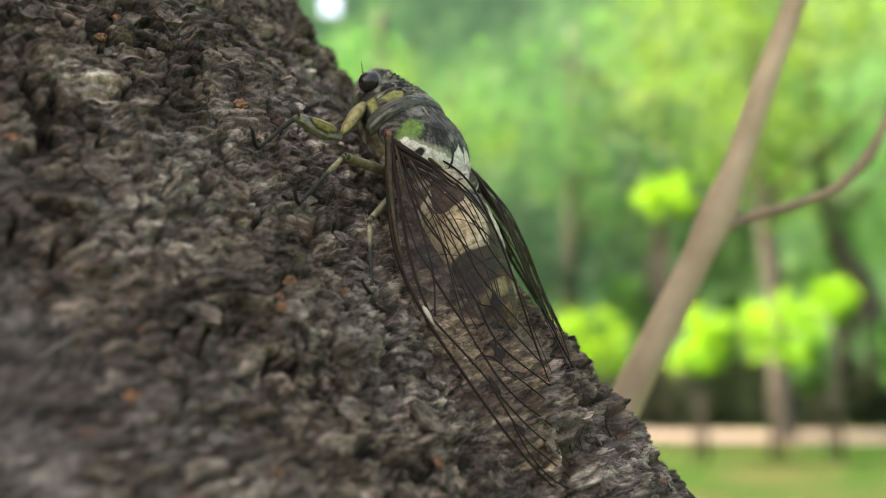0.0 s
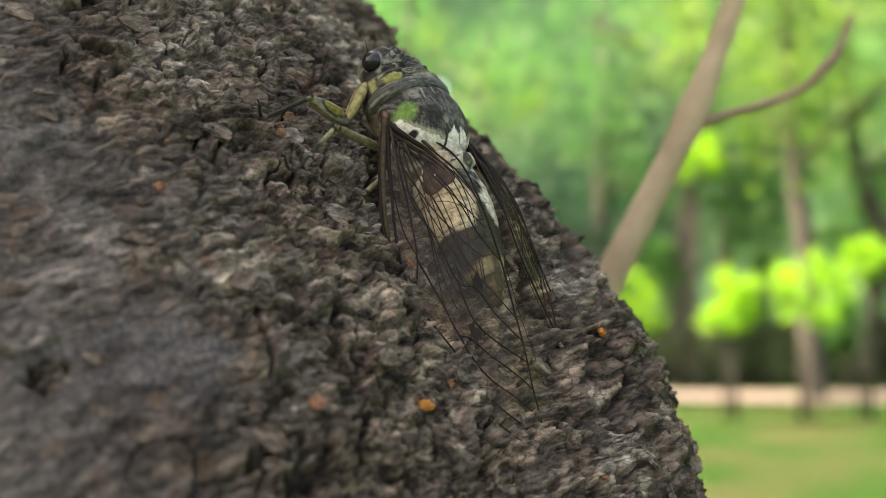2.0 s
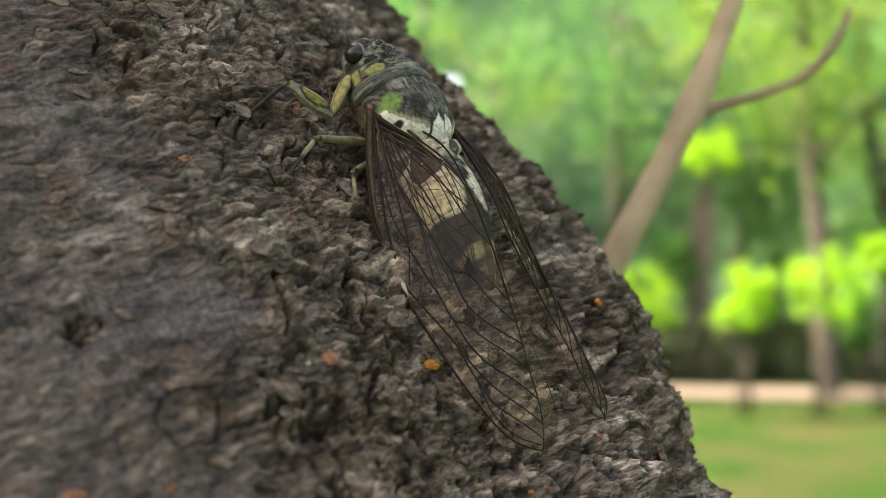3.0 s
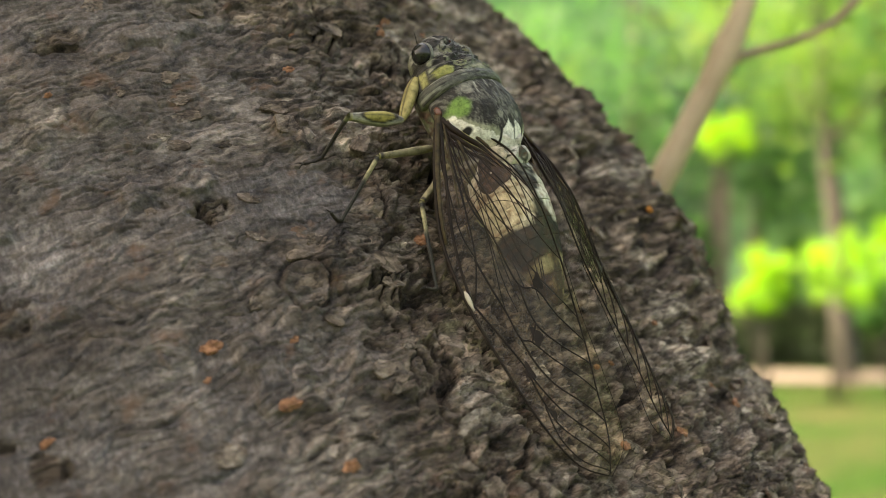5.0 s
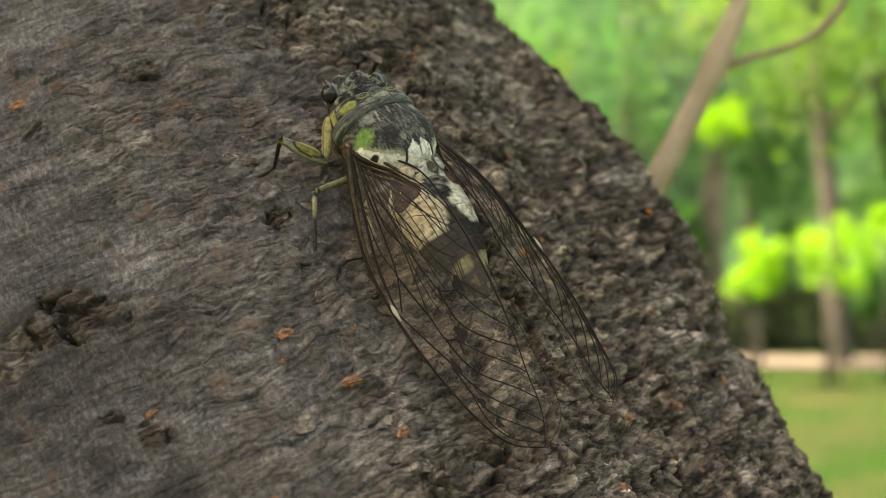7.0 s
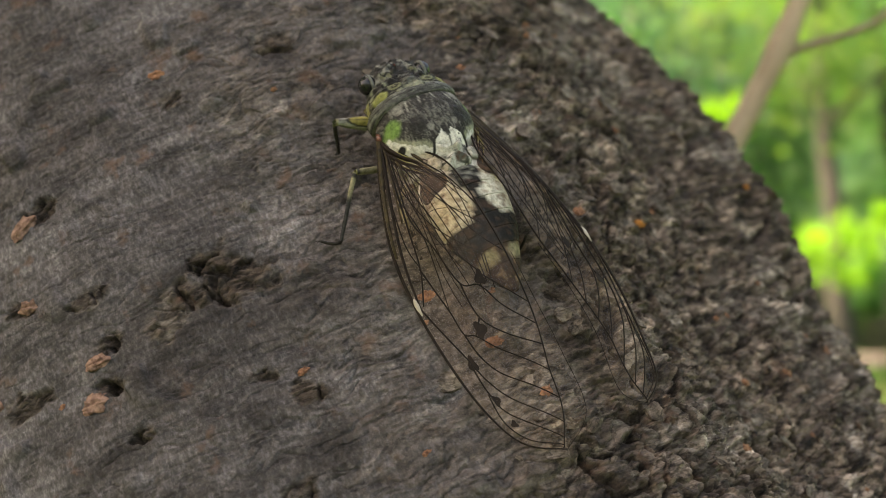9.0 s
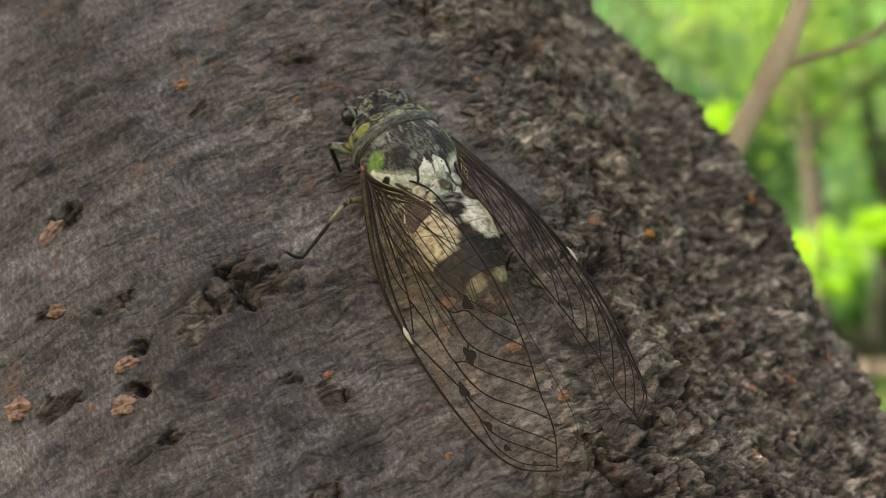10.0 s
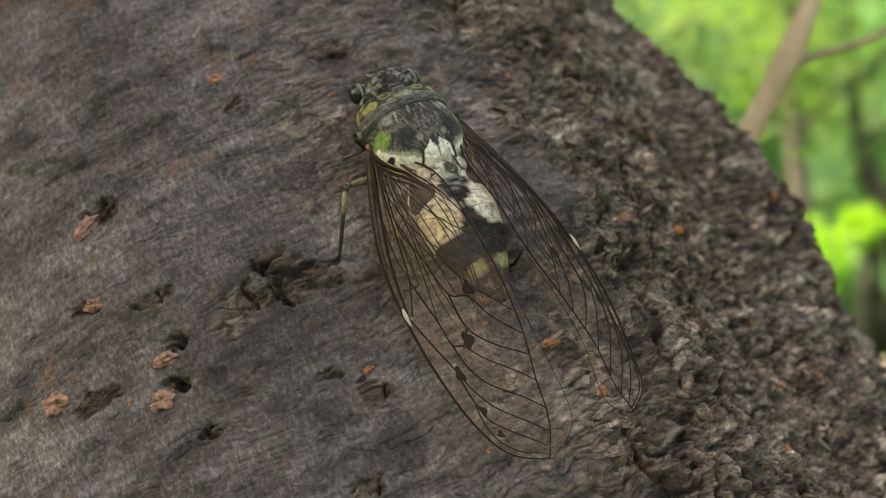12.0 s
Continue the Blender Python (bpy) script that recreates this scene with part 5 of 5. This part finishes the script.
MIDDLE_KNEE = [
    (0, -0.0, 15.1, 3.3), (0.5, 1.0, 14.9, 3.8), (1, 1.5, 14.7, 2.3), (1.5, -0.2, 15.1, 3.9), (2, 2.0, 14.6, 3.9), (2.5, -2.6, 18.0, 2.7), (2.7, 0.1, 15.1, 2.3), (4.3, 1.5, 14.3, 1.1), (5, 0.2, 14.2, -0.1), (5.5, 0.1, 14.0, -0.4), (6, 0.7, 12.9, 0.6), (6.5, -0.3, 14.3, 1.4), (7, -0.7, 13.3, 1.9), (7.5, -1.5, 14.5, 2.5), (7.7, -0.9, 13.3, 3.0), (9.3, -0.3, 12.0, 4.9), (9.5, 0.8, 11.4, 5.8), (10, -0.8, 11.4, 4.5), (10.5, -1.0, 12.8, 4.5), (11, -1.4, 11.8, 4.2), (11.5, -0.8, 12.6, 4.7), (12, -1.4, 12.5, 4.4)]
MIDDLE_FOOT = [
    (0, -6.3, 26.0, -3.5), (0.5, -2.6, 21.6, -3.7), (1, -4.5, 25.5, -2.1), (1.5, -8.3, 25.2, -0.6), (2, -3.9, 24.1, -0.5), (2.5, -6.1, 26.8, -0.9), (2.7, -7.5, 26.6, -1.5), (4.3, -3.9, 22.2, -3.8), (5, -5.5, 20.6, -5.3), (5.5, -6.0, 20.9, -5.7), (6, -6.3, 17.1, -4.6), (6.5, -3.3, 20.6, -3.6), (7, -6.2, 15.9, -1.1), (7.5, -6.2, 22.5, -0.3), (7.7, -7.3, 19.5, 0.5), (9.3, -6.0, 15.6, 0.0), (9.5, -4.1, 13.5, 0.3), (10, -3.5, 19.1, -0.5), (10.5, -3.0, 16.3, -0.4), (11, -5.9, 16.9, -1.0), (11.5, -5.9, 15.5, -1.2), (12, -7.3, 15.7, -1.4)]


HIND_KNEE = [
    (0, -7.5, 12.0, 0.0), (1, -8.0, 12.0, 0.0), (2, -6.5, 11.2, 0.3), (2.7, -4.5, 10.2, 0.8), (4.3, -4.2, 10.0, 1.0), (5, -7.5, 11.0, 0.0), (5.5, -6.0, 10.2, 0.4), (6.5, -6.0, 7.5, 1.0), (7.7, -6.0, 7.0, 1.0), (9.3, -6.0, 7.0, 1.0), (12, -6.0, 7.0, 1.0)]
HIND_FOOT = [
    (0, -20.0, 19.5, -3.0), (1, -19.5, 18.5, -3.0), (2, -16.0, 15.0, -2.5), (2.7, -15.0, 13.0, -2.0), (4.3, -12.0, 13.4, -1.6), (5, -17.5, 13.8, -2.3), (5.5, -14.0, 12.2, -2.0), (6.5, -16.0, 9.0, -1.2), (7.7, -16.5, 8.5, -1.0), (9.3, -16.0, 8.0, -1.0), (12, -17.0, 8.0, -1.0)]


def bug_pose(s, phi, off, heading, pitch, roll):
    k = radians(phi)
    out = FACING * math.cos(k) + LEFT * math.sin(k)
    m = Matrix((AXIS, out.cross(AXIS), out)).transposed().to_4x4()
    return Matrix.Translation(FOOT + AXIS * s * MM + out * (RADIUS + off * MM)) @ m @ pose(0, 0, 0, 0, 0, heading) @ pose(0, 0, 0, 0, pitch, 0) @ pose(0, 0, 0, roll, 0, 0)


def reach(kind, side, ankle):
    """Hip and knee poses that bring a leg's ankle to a place in the cicada's space."""
    hip, l1, l2 = LEGS[kind]
    hip = Vector((hip[0], hip[1] * side, hip[2]))
    to = Vector(ankle) - hip
    dist = min(max(to.length, abs(l1 - l2) + 0.6), l1 + l2 - 0.25)
    way = to.normalized()
    bend = math.acos((l1 * l1 + dist * dist - l2 * l2) / (2 * l1 * dist))
    pole = Vector({"front": (0.45, 0.2, 0.1) if side < 0 else (0.45, 0.8, 0.45), "middle": (0.5, 0.6 * side, 0.6), "hind": (0.2, -0.2 * side, -0.3)}[kind])
    if side < 0:
        pole.z = -0.5       # the far legs stay low under the wing
    pole = (pole - way * pole.dot(way)).normalized()
    fem = way * math.cos(bend) + pole * math.sin(bend)
    tib = (way * dist - fem * l1).normalized()
    axis = way.cross(pole).normalized()
    f = Matrix((fem, axis, fem.cross(axis))).transposed()
    t = Matrix((tib, axis, tib.cross(axis))).transposed()
    return Matrix.Translation(hip * MM) @ f.to_4x4(), Matrix.Translation((l1 * MM, 0, 0)) @ (f.inverted() @ t).to_4x4()


def frame_along(way, top):
    """Turn whose x axis runs along way and whose z axis leans to top."""
    y = Vector(top).cross(way).normalized()
    return Matrix((way, y, way.cross(y))).transposed()


def stride(kind, knee, foot):
    """Hip and knee poses that put the knee and the foot at given places."""
    hip, l1, l2 = LEGS[kind]
    knee, foot = Vector(knee), Vector(foot)
    hip = Vector(hip)
    if kind == "front" and knee.y < 14.2:
        hip = Vector((5.2, 2.5, 4.8))       # drawn in under the collar
    fem = (knee - hip).normalized()
    hip = knee - fem * l1
    f = frame_along(fem, (0, 0, 1))
    t = frame_along((foot - knee).normalized(), (0, 1, 0.3))
    return Matrix.Translation(hip * MM) @ f.to_4x4(), Matrix.Translation((l1 * MM, 0, 0)) @ (f.inverted() @ t).to_4x4(), hip


def motions():
    walk(bug, [(t, bug_pose(*row)) for t, *row in CRAWL])
    for (kind, side), (f, t) in bug_legs.items():
        if side > 0:
            knees, feet = {"front": (FRONT_KNEE, FRONT_FOOT), "middle": (MIDDLE_KNEE, MIDDLE_FOOT), "hind": (HIND_KNEE, HIND_FOOT)}[kind]
            rows = [(k[0], *stride(kind, k[1:], a[1:])) for k, a in zip(knees, feet)]
        else:
            rest = {"front": (10.0, 7.0, -2.0), "middle": (-9.5, 10.0, -1.5), "hind": (-20.0, 6.5, -0.8)}[kind]
            steps = [(0.5 * k, rest[0] + 1.2 * math.sin(2.3 * k + side), rest[1] * side, rest[2]) for k in range(25)]
            hip = Vector(LEGS[kind][0])
            rows = [(s[0], *reach(kind, side, s[1:]), Vector((hip.x, hip.y * side, hip.z))) for s in steps]
        walk(f, [(s, a) for s, a, _, _ in rows])
        walk(t, [(s, b) for s, _, b, _ in rows])
        if kind == "front":
            base = Vector((8.6, 6.0 * side, 6.2))
            walk(hips[side], [(s, Matrix.Translation(base * MM) @ frame_along((h - base).normalized(), (0, 0, 1)).to_4x4()) for s, _, _, h in rows])


motions()
